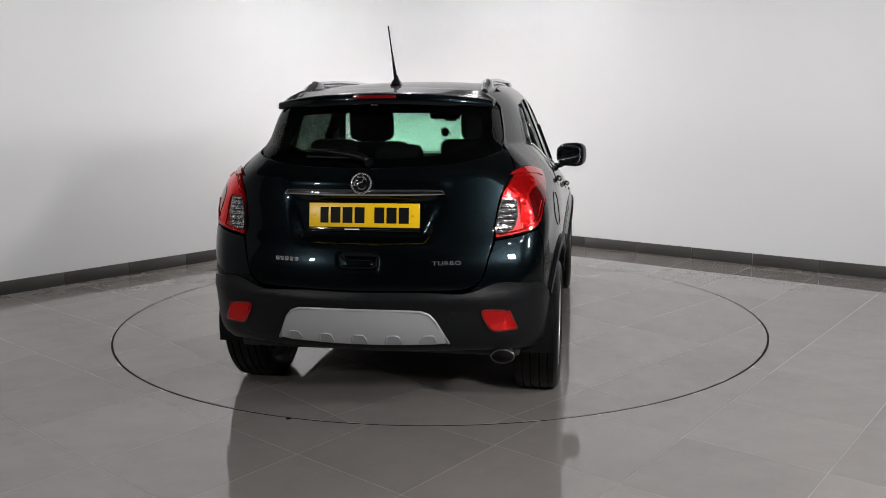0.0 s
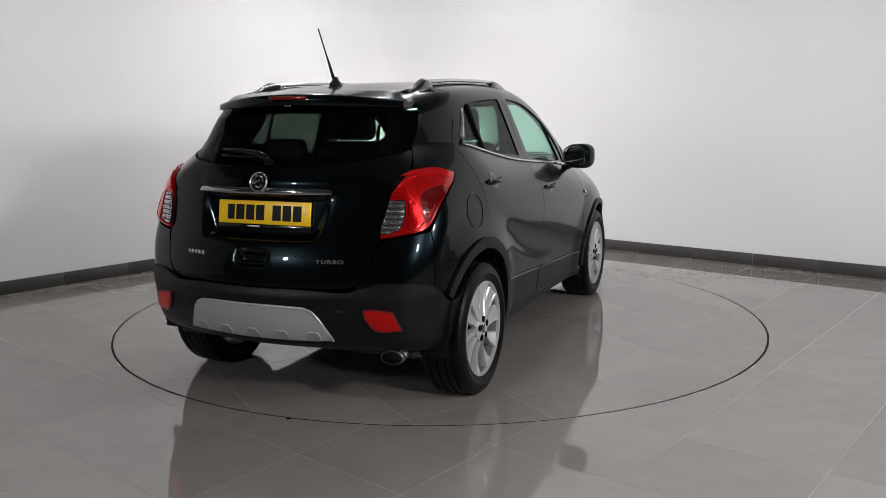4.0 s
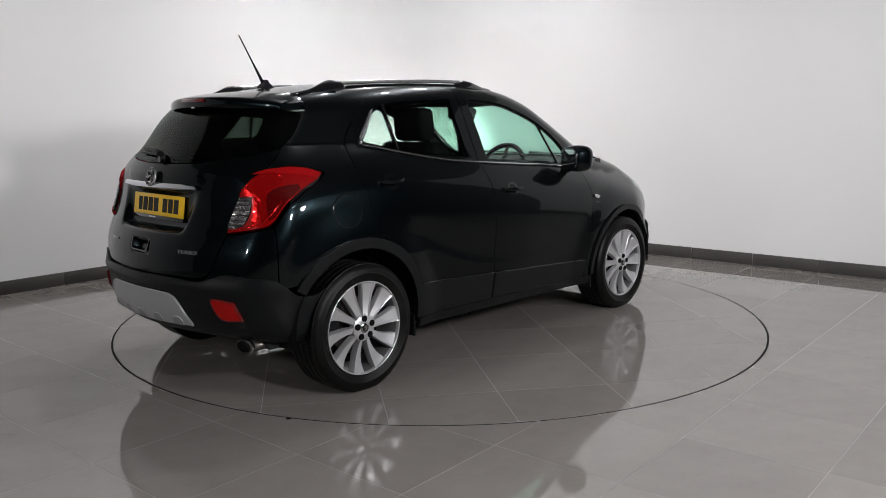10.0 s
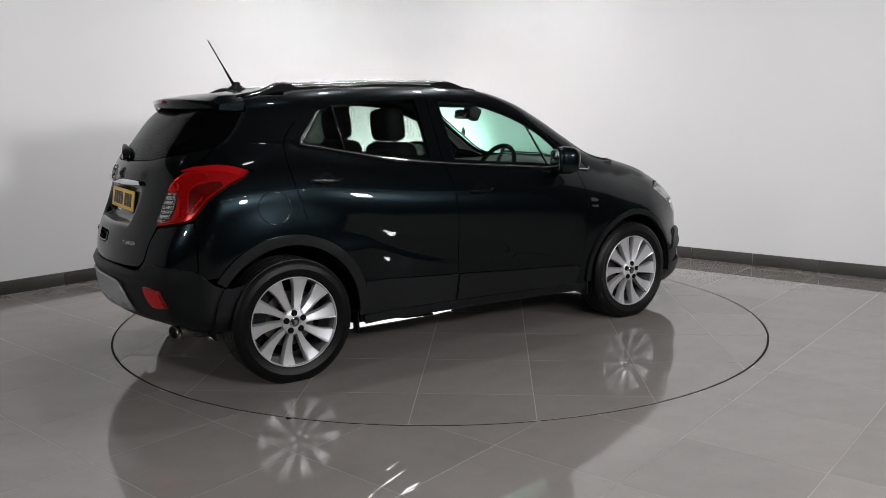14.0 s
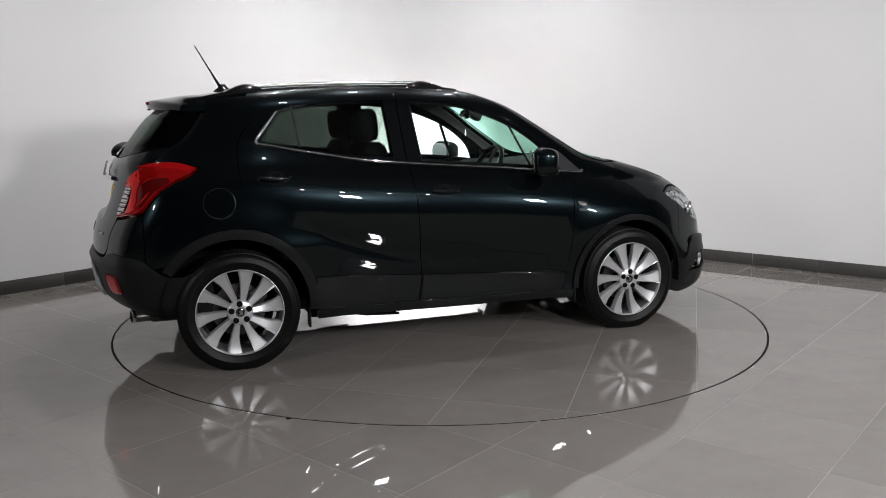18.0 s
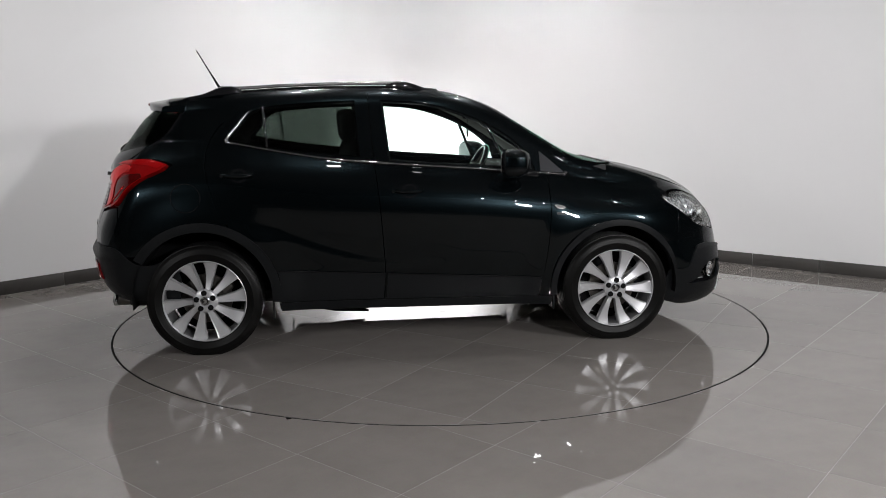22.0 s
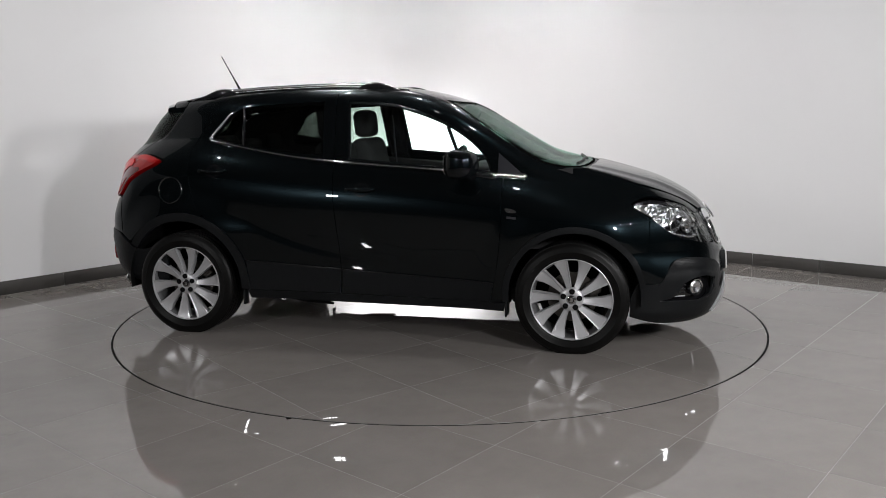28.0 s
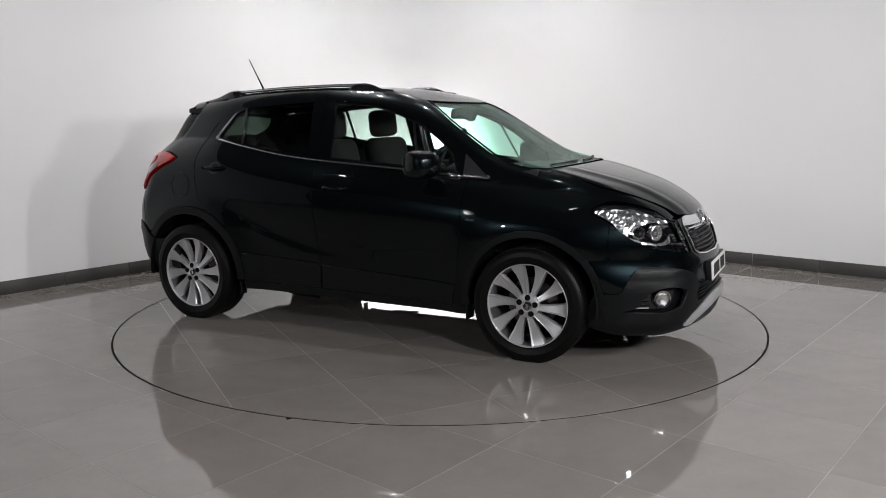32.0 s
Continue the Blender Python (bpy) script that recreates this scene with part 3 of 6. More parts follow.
rear_door_line = loop([(-0.272, 1.566, 1), (-0.248 - 0.01, 1.337), (-0.243, 1.149), (-0.227, 1.0), (-0.205, 0.75), (-0.187, 0.437), (-0.200, 0.300, 1), (-0.815, 0.300, 1)]
                      + arc(-WHEEL_X, ARCH_Z, REAR_ARCH - 0.02, 2, 66) + [(-1.110, 0.795, 1), (-1.161, 0.841), (-1.208, 1.011), (-1.233, 1.145), (-1.215, 1.278), (-1.128, 1.396), (-1.028, 1.481), (-0.823, 1.525), (-0.546, 1.555)])
rear_glass_line = loop([(-0.345, 1.520, 1), (-0.614, 1.508), (-0.850, 1.489), (-0.950, 1.466), (-0.995, 1.440), (-1.050, 1.365), (-1.112, 1.290, 1), (-1.100, 1.274, 1), (-0.879, 1.233), (-0.680, 1.202), (-0.318, 1.170, 1)])
fender_line = loop([(0.848, 1.190, 1), (0.95, 1.170), (1.065, 1.138), (1.188, 1.105), (1.39, 1.077), (1.598, 1.011), (1.804, 0.946), (1.932, 0.884), (1.995, 0.832, 1), (1.975, 0.822, 1), (1.905, 0.874), (1.772, 0.924), (1.674, 0.932), (1.598, 0.897, 1), (1.650, 0.853), (1.708, 0.820, 1), (1.708, 0.60, 1)]
                   + arc(WHEEL_X, ARCH_Z, FRONT_ARCH - 0.02, 32, 180) + [(0.867, 0.300, 1), (0.780, 0.290, 1), (0.799, 0.40), (0.830, 0.60), (0.845, 0.811), (0.843, 0.948), (0.842, 1.048)])
quarter_line = loop([(-1.020, 1.500, 1), (-0.90, 1.535, 1), (-1.20, 1.540), (-1.37, 1.515), (-1.385, 1.455, 1), (-1.415, 1.410), (-1.465, 1.340), (-1.565, 1.270), (-1.655, 1.200), (-1.705, 1.160, 1), (-1.621, 1.178), (-1.524, 1.173), (-1.430, 1.144, 1),
                     (-1.473, 1.111), (-1.557, 1.071), (-1.667, 1.002), (-1.727, 0.930), (-1.752, 0.900, 1), (-1.752, 0.600, 1)] + arc(-WHEEL_X, ARCH_Z, REAR_ARCH - 0.02, 142, 72)
                    + [(-1.110, 0.803, 1), (-1.163, 0.845), (-1.212, 1.011), (-1.238, 1.145), (-1.220, 1.280), (-1.132, 1.401)])
triangle_line = loop([(0.800, 1.198, 1), (0.845, 1.162), (0.960, 1.062), (0.962, 1.054, 1), (0.802, 1.066, 1)])


for s in (1, -1):
    door = skin("front_door", "side", front_door_line, PAINT, car, "glossy black-green front door", [front_glass_line], 0.026, gap=-0.0030, side=s)
    skin("window_pane", "side", front_glass_line, SIDE_GLASS, door, "green-tinted front side window", lift=-0.006, thick=0.004, gap=-0.004, step=0.06, side=s).visible_shadow = False
    skin("window_seal", "side", front_glass_line, GLOSS_BLACK, door, "black seal round the front window", [inset(front_glass_line, 0.016)], step=0, lift=-0.012, thick=0.004, gap=0, side=s)
    back_door = skin("rear_door", "side", rear_door_line, PAINT, car, "glossy black-green rear door", [rear_glass_line], 0.026, gap=-0.0030, side=s)
    skin("window_pane", "side", rear_glass_line, PRIVACY, back_door, "dark privacy rear side window", lift=-0.006, thick=0.004, gap=-0.004, step=0.06, side=s).visible_shadow = False
    skin("window_seal", "side", rear_glass_line, GLOSS_BLACK, back_door, "black seal round the rear side window", [inset(rear_glass_line, 0.014)], step=0, lift=-0.012, thick=0.004, gap=0, side=s)
    skin("fender", "side", fender_line, PAINT, car, "glossy black-green front wing", step=0.026, side=s)
    skin("quarter_panel", "side", quarter_line, PAINT, car, "glossy black-green rear quarter panel", step=0.02, side=s)
    skin("window_triangle", "side", triangle_line, GREY_TRIM, car, "grey corner trim ahead of the front window", lift=0.003, thick=0.004, gap=0.003, step=0.04, side=s)

# roof, pillars, bonnet, glass
rail_out = [(-1.14, 0.650), (-1.03, 0.622), (-0.823, 0.594), (-0.546, 0.570), (-0.265, 0.560), (-0.05, 0.555), (0.161, 0.569), (0.372, 0.606), (0.582, 0.648), (0.758, 0.678), (0.842, 0.700, 1)]
rail_in = [(1.075, 0.652, 1), (0.867, 0.619), (0.656, 0.574), (0.50, 0.512), (0.428, 0.477, 1), (0.2, 0.49), (-0.2, 0.50), (-0.8, 0.51), (-1.15, 0.52, 1)]
side_rail_line = loop([(*rail_out[0], 1)] + rail_out[1:] + rail_in)
for s in (1, -1):
    skin("roof_side_rail", "top", side_rail_line * np.array([1, -1]), PAINT, car, "glossy black-green roof edge and windscreen pillar", step=0.022, side=s)
    skin("pillar_lining", "top", inset(side_rail_line * np.array([1, -1]), 0.012), LINING, car, "grey lining of the windscreen pillar", step=0.05, lift=-0.034, thick=0.006, gap=0, side=s)
half_roof = [(0.422, -0.475, 1), (0.465, -0.28), (0.480, 0.0), (0.465, 0.28), (0.422, 0.475, 1), (0.2, 0.489), (-0.2, 0.499), (-0.8, 0.509), (-1.2, 0.52), (-1.40, 0.525, 1), (-1.50, 0.30), (-1.53, 0.0), (-1.50, -0.30), (-1.40, -0.525, 1), (-1.2, -0.52), (-0.8, -0.509), (-0.2, -0.499), (0.2, -0.489)]
skin("roof", "top", loop(half_roof), PAINT, car, "glossy black-green roof panel", step=0.04, thick=0.03)
screen_half = [(0.428, 0.475, 1), (0.50, 0.510), (0.656, 0.572), (0.867, 0.617), (1.070, 0.650), (1.198, 0.640, 1), (1.300, 0.575), (1.335, 0.30), (1.345, 0.0)]
screen_line = loop(screen_half + [(x, -y, *c) for x, y, *c in screen_half[-2::-1]] + [(0.470, -0.28), (0.485, 0.0), (0.470, 0.28)])
skin("windscreen", "top", screen_line, GLASS, car, "clear green-tinted windscreen", thick=0.004, lift=-0.004, step=0.05, gap=0.001).visible_shadow = False
skin("screen_border", "top", screen_line, BORDER, car, "black printed border of the windscreen", [inset(screen_line, 0.015)], thick=0.002, lift=0.0005, step=0, gap=0.001, fillet=0)


def bonnet_folds(p):
    """Two raised folds that run along the bonnet, and a shallow middle."""
    a = np.abs(p[:, 1])
    fold = 0.43 - 0.16 * np.clip((p[:, 0] - 1.3) / 0.75, 0, 1)
    end = np.clip((p[:, 0] - 1.25) / 0.15, 0, 1)
    return end * (0.010 * np.exp(-((a - fold) / 0.045) ** 2) + 0.010 * (1 - np.clip((a - fold + 0.10) / 0.12, 0, 1)))


hood_half = [(1.238, 0.632, 1), (1.325, 0.575), (1.357, 0.30), (1.367, 0.0)]
hood_side = [(2.060, 0.0), (2.045, 0.20), (2.003, 0.345, 1), (1.930, 0.400), (1.803, 0.488), (1.70, 0.548), (1.60, 0.589), (1.40, 0.602)]
hood_line = loop(hood_half + [(x, -y, *c) for x, y, *c in hood_half[-2::-1]] + [(x, -y, *c) for x, y, *c in hood_side[:0:-1]] + hood_side)
skin("bonnet", "top", hood_line, PAINT, car, "glossy black-green bonnet with two raised folds", step=0.02, press=bonnet_folds)
cowl_half = [(1.202, 0.642, 1), (1.304, 0.577), (1.338, 0.30), (1.348, 0.0)]
cowl_back = [(1.364, 0.0), (1.354, 0.30), (1.322, 0.578), (1.234, 0.636, 1)]
skin("cowl", "top", loop(cowl_half + [(x, -y, *c) for x, y, *c in cowl_half[-2::-1]] + [(x, -y, *c) for x, y, *c in cowl_back[::-1]] + cowl_back[1:]), CLADDING, car, "black plastic cowl under the windscreen", lift=-0.004, gap=0, step=0.03)

# tailgate and rear glass
gate_low = [(0.0, 0.646), (0.25, 0.648), (0.455, 0.652), (0.515, 0.690), (0.553, 0.789), (0.588, 0.871), (0.634, 1.023), (0.672, 1.100), (0.735, 1.150), (0.785, 1.205), (0.818, 1.262, 1)]
gate_top = [(0.72, 1.243), (0.596, 1.222), (0.415, 1.197), (0.20, 1.187), (0.0, 1.185)]


def both(points):
    """Right half outline, from the middle line round to the middle line, made whole."""
    return points + [(-u, v, *c) for u, v, *c in points[-2:0:-1]]


def plate_recess(p):
    """The number plate's hollow under the chrome bar, and the grip's hollow below."""
    y, z = p[:, 1], p[:, 2]
    w = 0.325 + 0.06 * np.clip((z - 0.87) / 0.18, 0, 1)
    a = np.clip((w - np.abs(y)) / 0.04, 0, 1) * np.clip((z - 0.850) / 0.045, 0, 1) * np.clip((1.066 - z) / 0.012, 0, 1)
    g = np.clip((0.085 - np.abs(y)) / 0.012, 0, 1) * np.clip((z - 0.742) / 0.012, 0, 1) * np.clip((0.805 - z) / 0.012, 0, 1)
    lip = 0.007 * np.exp(-((z - 1.115) / 0.02) ** 2) * np.clip((0.40 - np.abs(y)) / 0.05, 0, 1)
    floor_x = -1.898 - 0.14 * (1.026 - z)
    return -np.maximum(floor_x - p[:, 0], 0.006) * a - 0.03 * g + lip


tailgate = skin("tailgate", "rear", loop(both(gate_low + gate_top)), PAINT, car, "glossy black-green tailgate", step=0.014, press=plate_recess)
window_line = loop(both([(0.0, 1.189), (0.20, 1.191), (0.415, 1.201), (0.596, 1.227), (0.72, 1.248), (0.815, 1.270), (0.885, 1.335), (0.930, 1.405), (0.952, 1.445, 1), (0.60, 1.466), (0.0, 1.478)]))
skin("rear_window", "rear", window_line, BACK_GLASS, tailgate, "dark-tinted heated rear window", thick=0.004, lift=-0.004, step=0.05).visible_shadow = False
frit_in = loop(both([(0.0, 1.232), (0.20, 1.234), (0.38, 1.245), (0.51, 1.266), (0.61, 1.298), (0.675, 1.340), (0.70, 1.415, 1), (0.50, 1.432), (0.0, 1.440)]))
skin("window_border", "rear", window_line, BORDER, tailgate, "black printed border of the rear window", [frit_in], thick=0.002, lift=-0.010, step=0.04)
side_fin = loop([(0.823, 1.264, 1), (0.890, 1.332), (0.934, 1.404), (0.956, 1.446, 1), (0.995, 1.446, 1), (0.965, 1.400), (0.915, 1.325), (0.845, 1.255)])
for s in (1, -1):
    skin("gate_side_trim", "rear", side_fin, GLOSS_BLACK, tailgate, "gloss black trim beside the rear window", step=0.03, side=s)

# rear lamps and bumper
lamp_line = loop([(0.592, 0.867, 1), (0.610, 0.937), (0.637, 1.026), (0.676, 1.101), (0.743, 1.149), (0.837, 1.173), (0.941, 1.168), (1.045, 1.142, 1), (1.017, 1.113), (0.945, 1.074), (0.863, 1.005), (0.814, 0.932), (0.775, 0.902), (0.68, 0.880)])
clear_line = loop([(0.600, 0.890), (0.618, 0.960), (0.648, 1.036, 1), (0.706, 1.036, 1), (0.706, 0.975), (0.672, 0.907)])
def seam(line):
    """A line of (x, z) points on the car's side, as (angle, z) points of its near end."""
    return [(math.atan2(-b, abs(a) - 1.0), c, 1) for a, b, c in lay("side", np.array(line))]


corner_line = loop([(0.558, 0.792, 1), (0.594, 0.860, 1), (0.68, 0.872), (0.775, 0.893), *seam([(-1.754, z) for z in (0.897, 0.85, 0.80, 0.75, 0.70, 0.640)]), (0.47, 0.640, 1), (0.520, 0.690)])
for s in (1, -1):
    lamp = skin("tail_lamp", "rear", lamp_line, RED_LENS, car, "red tail lamp that wraps round the corner", step=0.02, lift=0.012, side=s, gap=0.003, thick=0.04)
    glow = loop([(0.648, 1.048), (0.680, 1.098), (0.730, 1.132), (0.790, 1.140), (0.838, 1.122), (0.842, 1.098), (0.800, 1.090), (0.768, 1.060), (0.762, 1.010), (0.770, 0.960), (0.762, 0.925), (0.715, 0.903), (0.722, 1.000), (0.714, 1.046)])
    facets("brake_lens", "rear", glow, RED_BRIGHT, lamp, "bright red brake lens with small facets", 0.016, 0.0165, 0.0007, s, 4)
    skin("lamp_wedge", "rear", loop([(0.778, 1.050), (0.830, 1.082), (0.910, 1.090), (0.925, 1.070), (0.862, 1.018), (0.812, 0.948), (0.786, 0.928), (0.780, 0.990)]), RED_DARK, lamp, "deep red wedge of the lamp", step=0.02, lift=0.0150, side=s, gap=0, thick=0.006)
    skin("lamp_crest", "rear", loop([(0.700, 1.140), (0.760, 1.160), (0.850, 1.166), (0.940, 1.160), (1.020, 1.140), (0.990, 1.120), (0.930, 1.134), (0.850, 1.140), (0.770, 1.146)]), RED_GLOSS, lamp, "clear red crest along the lamp's upper edge", step=0.02, lift=0.0155, side=s, gap=0, thick=0.006)
    for edge_path in ([(0.660, 1.058), (0.690, 1.102), (0.745, 1.132), (0.810, 1.140), (0.846, 1.118)], [(0.612, 0.882), (0.70, 0.898), (0.760, 0.918), (0.800, 0.962), (0.838, 1.02)]):
        q = lay("rear", np.array(edge_path)) * np.array([1, s, 1])
        tube("lamp_rib", q + normals(q) * 0.016, 0.004, RED_BRIGHT, lamp, "bright red rib in the lamp", seg=6)
    skin("reversing_frame", "rear", inset(clear_line, -0.003), GLOSS_BLACK, lamp, "dark ground of the reversing lamp", step=0, lift=0.0135, side=s, gap=0, thick=0.01)
    facets("reversing_lens", "rear", clear_line, CLEAR_LENS, lamp, "clear reversing lens with checkered facets", 0.0075, 0.0155, 0.0020, s, 9)
    for k in range(11):
        z = 0.905 + 0.012 * k
        lo_u, hi_u = 0.604 + 0.30 * (z - 0.895), min(0.702, 0.676 + 0.45 * max(z - 0.905, 0))
        q = lay("rear", np.array([(lo_u + (hi_u - lo_u) * t, z) for t in np.linspace(0, 1, 5)])) * np.array([1, s, 1])
        tube("lens_rib", q + normals(q) * 0.0175, 0.0028, REFLECTOR if k % 2 else GREY_TRIM, lamp, "fine rib of the clear lens", seg=6)
    skin("bumper_corner", "rear", corner_line, PAINT, car, "glossy black-green corner of the rear bumper", step=0.02, side=s)
clad_rear = [(0.0, 0.642), (0.25, 0.643), (0.44, 0.634), (0.505, 0.650), (0.585, 0.676), (0.73, 0.666), (0.800, 0.655), (0.860, 0.600), (0.900, 0.562), (0.98, 0.556), (1.06, 0.60, 1), (1.12, 0.48), (1.10, 0.33, 1), (0.95, 0.322), (0.70, 0.330), (0.40, 0.342), (0.0, 0.346)]


def rear_clad_shape(p):
    return (0.020 - 0.014 * np.clip((np.abs(p[:, 1]) - 0.50) / 0.20, 0, 1)) * np.exp(-((p[:, 2] - 0.605) / 0.030) ** 2) - 0.016 * np.clip((0.39 - p[:, 2]) / 0.05, 0, 1) ** 2


rear_bumper = skin("rear_bumper", "rear", loop(both(clad_rear)), CLADDING, car, "grained black plastic rear bumper", step=0.025, lift=0.008, press=rear_clad_shape, gap=0.001)
skid_rear = [(0.0, 0.562), (0.20, 0.561), (0.265, 0.558), (0.300, 0.545), (0.325, 0.515), (0.388, 0.411, 1), (0.2, 0.406), (0.0, 0.405)]
skin("skid_plate", "rear", loop(both(skid_rear)), SILVER, rear_bumper, "silver skid plate with five notches", step=0.02, lift=0.022)
skid_edge = [p[:2] for p in skid_rear[:6]]
skid_edge = [(-u, v) for u, v in skid_edge[:0:-1]] + skid_edge
q = lay("rear", np.array(skid_edge))
tube("skid_edge", q + normals(q) * 0.020, 0.0065, SILVER, rear_bumper, "rounded bright edge of the skid plate", seg=8)
for y in (-0.300, -0.150, 0.0, 0.150, 0.300):
    notch = loop([(y - 0.034, 0.410, 1), (y - 0.027, 0.440), (y - 0.018, 0.449), (y + 0.018, 0.449), (y + 0.027, 0.440), (y + 0.034, 0.410, 1)], 0.01)
    # a flat patch; the notch's shade is only in its colour
    skin("skid_notch", "rear", notch, SKID_SHADE, rear_bumper, "notch of the skid plate, with shade as its colour", step=0.0, lift=0.0235, thick=0.007, gap=0)
    q = lay("rear", np.array([(y - 0.034, 0.412), (y - 0.029, 0.436), (y - 0.020, 0.449), (y, 0.450), (y + 0.020, 0.449), (y + 0.029, 0.436), (y + 0.034, 0.412)]))
    tube("notch_edge", q + normals(q) * 0.0225, 0.0036, SILVER, rear_bumper, "raised edge of the hollow", seg=6)
fog_line = loop([(0.517, 0.556), (0.633, 0.549, 1), (0.672, 0.460, 1), (0.564, 0.461)])
for s in (1, -1):
    skin("fog_reflector", "rear", fog_line, RED_DEEP, rear_bumper, "deep red rear fog lamp", step=0.02, lift=0.018, side=s, gap=0, thick=0.02)
    facets("fog_prism", "rear", inset(fog_line, 0.008), RED_BRIGHT, rear_bumper, "bright red prism of the fog lamp", 0.012, 0.020, 0.0003, s, 6)

# arch cladding and sills
for s in (1, -1):
    ring = loop(arc(-WHEEL_X, ARCH_Z, REAR_ARCH, -4, 148, 26) + arc(-WHEEL_X, ARCH_Z, 0.408, 148, -4, 26), 0.04)
    skin("arch_cladding", "side", ring, CLADDING, car, "grained black plastic wheel arch", step=0.0, lift=0.014, thick=0.03, gap=0, side=s)
    ring = loop(arc(WHEEL_X, ARCH_Z, FRONT_ARCH, -6, 186, 30) + arc(WHEEL_X, ARCH_Z, 0.388, 186, -6, 30), 0.04)
    skin("arch_cladding", "side", ring, CLADDING, car, "grained black plastic wheel arch", step=0.0, lift=0.014, thick=0.03, gap=0, side=s)
    skin("sill", "side", loop([(-0.835, 0.300, 1), (0.87, 0.290, 1), (0.86, 0.235, 1), (-0.82, 0.245, 1)]), CLADDING, car, "black plastic sill", step=0.05, lift=0.002, thick=0.05, side=s)
    skin("door_cladding", "side", loop([(-0.832, 0.500, 1), (-0.182, 0.463, 1), (-0.196, 0.303, 1), (-0.82, 0.303, 1)]), CLADDING, car, "black plastic strip low on the rear door", step=0.04, lift=0.005, thick=0.006, gap=0.003, side=s)
    skin("door_cladding", "side", loop([(-0.172, 0.463, 1), (0.800, 0.412, 1), (0.776, 0.290, 1), (-0.182, 0.303, 1)]), CLADDING, car, "black plastic strip low on the front door", step=0.04, lift=0.005, thick=0.006, gap=0.003, side=s)

    for x0, x1, z0, z1 in ((-0.832, -0.184, 0.500, 0.465), (-0.172, 0.800, 0.464, 0.413)):
        q = lay("side", np.array([(x0 + (x1 - x0) * t, z0 + (z1 - z0) * t) for t in np.linspace(0, 1, 12)]), s)
        tube("cladding_edge", q + normals(q) * 0.0065, 0.004, GLOSS_BLACK, car, "fine raised edge of the door cladding", seg=6)


# ---- dark structure behind the door gaps, wheel housings, floor pan ----
for s in (1, -1):
    shut = [(-1.66, 0.62, 1), (-1.66, 1.02), (-1.40, 1.10), (-1.0, 1.10), (0.0, 1.05), (0.90, 1.0), (1.55, 0.86), (1.66, 0.62, 1)] + arc(WHEEL_X, ARCH_Z, 0.415, 40, 184) + [(0.86, 0.262, 1), (-0.81, 0.270, 1)] + arc(-WHEEL_X, ARCH_Z, 0.45, 0, 143)
    skin("door_frame", "side", loop(shut, 0.05), DARK, car, "black inner frame behind the doors", step=0.07, lift=-0.020, thick=0.01, gap=0, side=s)
    skin("centre_pillar", "side", loop([(-0.325, 1.54, 1), (-0.200, 1.54, 1), (-0.160, 1.10, 1), (-0.305, 1.10, 1)]), GLOSS_BLACK, car, "black centre pillar", step=0.04, lift=-0.017, thick=0.03, gap=0, side=s)
    for x, r in ((WHEEL_X, 0.395), (-WHEEL_X, 0.415)):
        n, verts, faces = 24, [], []
        for i in range(n + 1):
            a = radians(-8 + 196 * i / n)
            verts += [(x + r * math.cos(a), -s * y, ARCH_Z + r * math.sin(a)) for y in (0.845, 0.50)]
        faces = [(2 * i, 2 * i + 1, 2 * i + 3, 2 * i + 2) for i in range(n)]
        cap = [2 * i + 1 for i in range(n + 1)]
        faces.append(tuple(cap))
        part("wheel_housing", mesh_from("wheel_housing", verts, faces, DARK, False), car, "black wheel housing")
part("floor_pan", box("floor_pan", (-0.84, -0.70, 0.225), (0.86, 0.70, 0.275), DARK, 0.01), car, "black underbody")
part("engine_tray", box("engine_tray", (0.86, -0.50, 0.215), (2.0, 0.50, 0.27), DARK, 0.02), car, "black tray under the engine")
part("rear_pan", box("rear_pan", (-1.86, -0.50, 0.345), (-0.84, 0.50, 0.42), DARK, 0.02), car, "black underbody behind the seats")
part("rear_axle", bm_mesh("rear_axle", box_bm((-1.35, -0.62, 0.29), (-1.20, 0.62, 0.37), 0.03), DARK, True), car, "black rear axle beam")
for s in (1, -1):
    part("mud_flap", box("mud_flap", (-0.875, -s * 0.795 - 0.030, 0.200), (-0.862, -s * 0.795 + 0.03, 0.33), CLADDING, 0.004), car, "small black mud flap")
    part("mud_flap", box("mud_flap", (0.868, -s * 0.78 - 0.06, 0.205), (0.880, -s * 0.78 + 0.05, 0.30), CLADDING, 0.004), car, "small black mud flap")
    tube("jacking_rib", [(-0.60, -s * 0.70, 0.238), (-0.50, -s * 0.70, 0.222), (-0.34, -s * 0.70, 0.214), (-0.29, -s * 0.70, 0.205)], [0.010, 0.014, 0.014, 0.008], DARK, car, "black underbody bracket", seg=6)

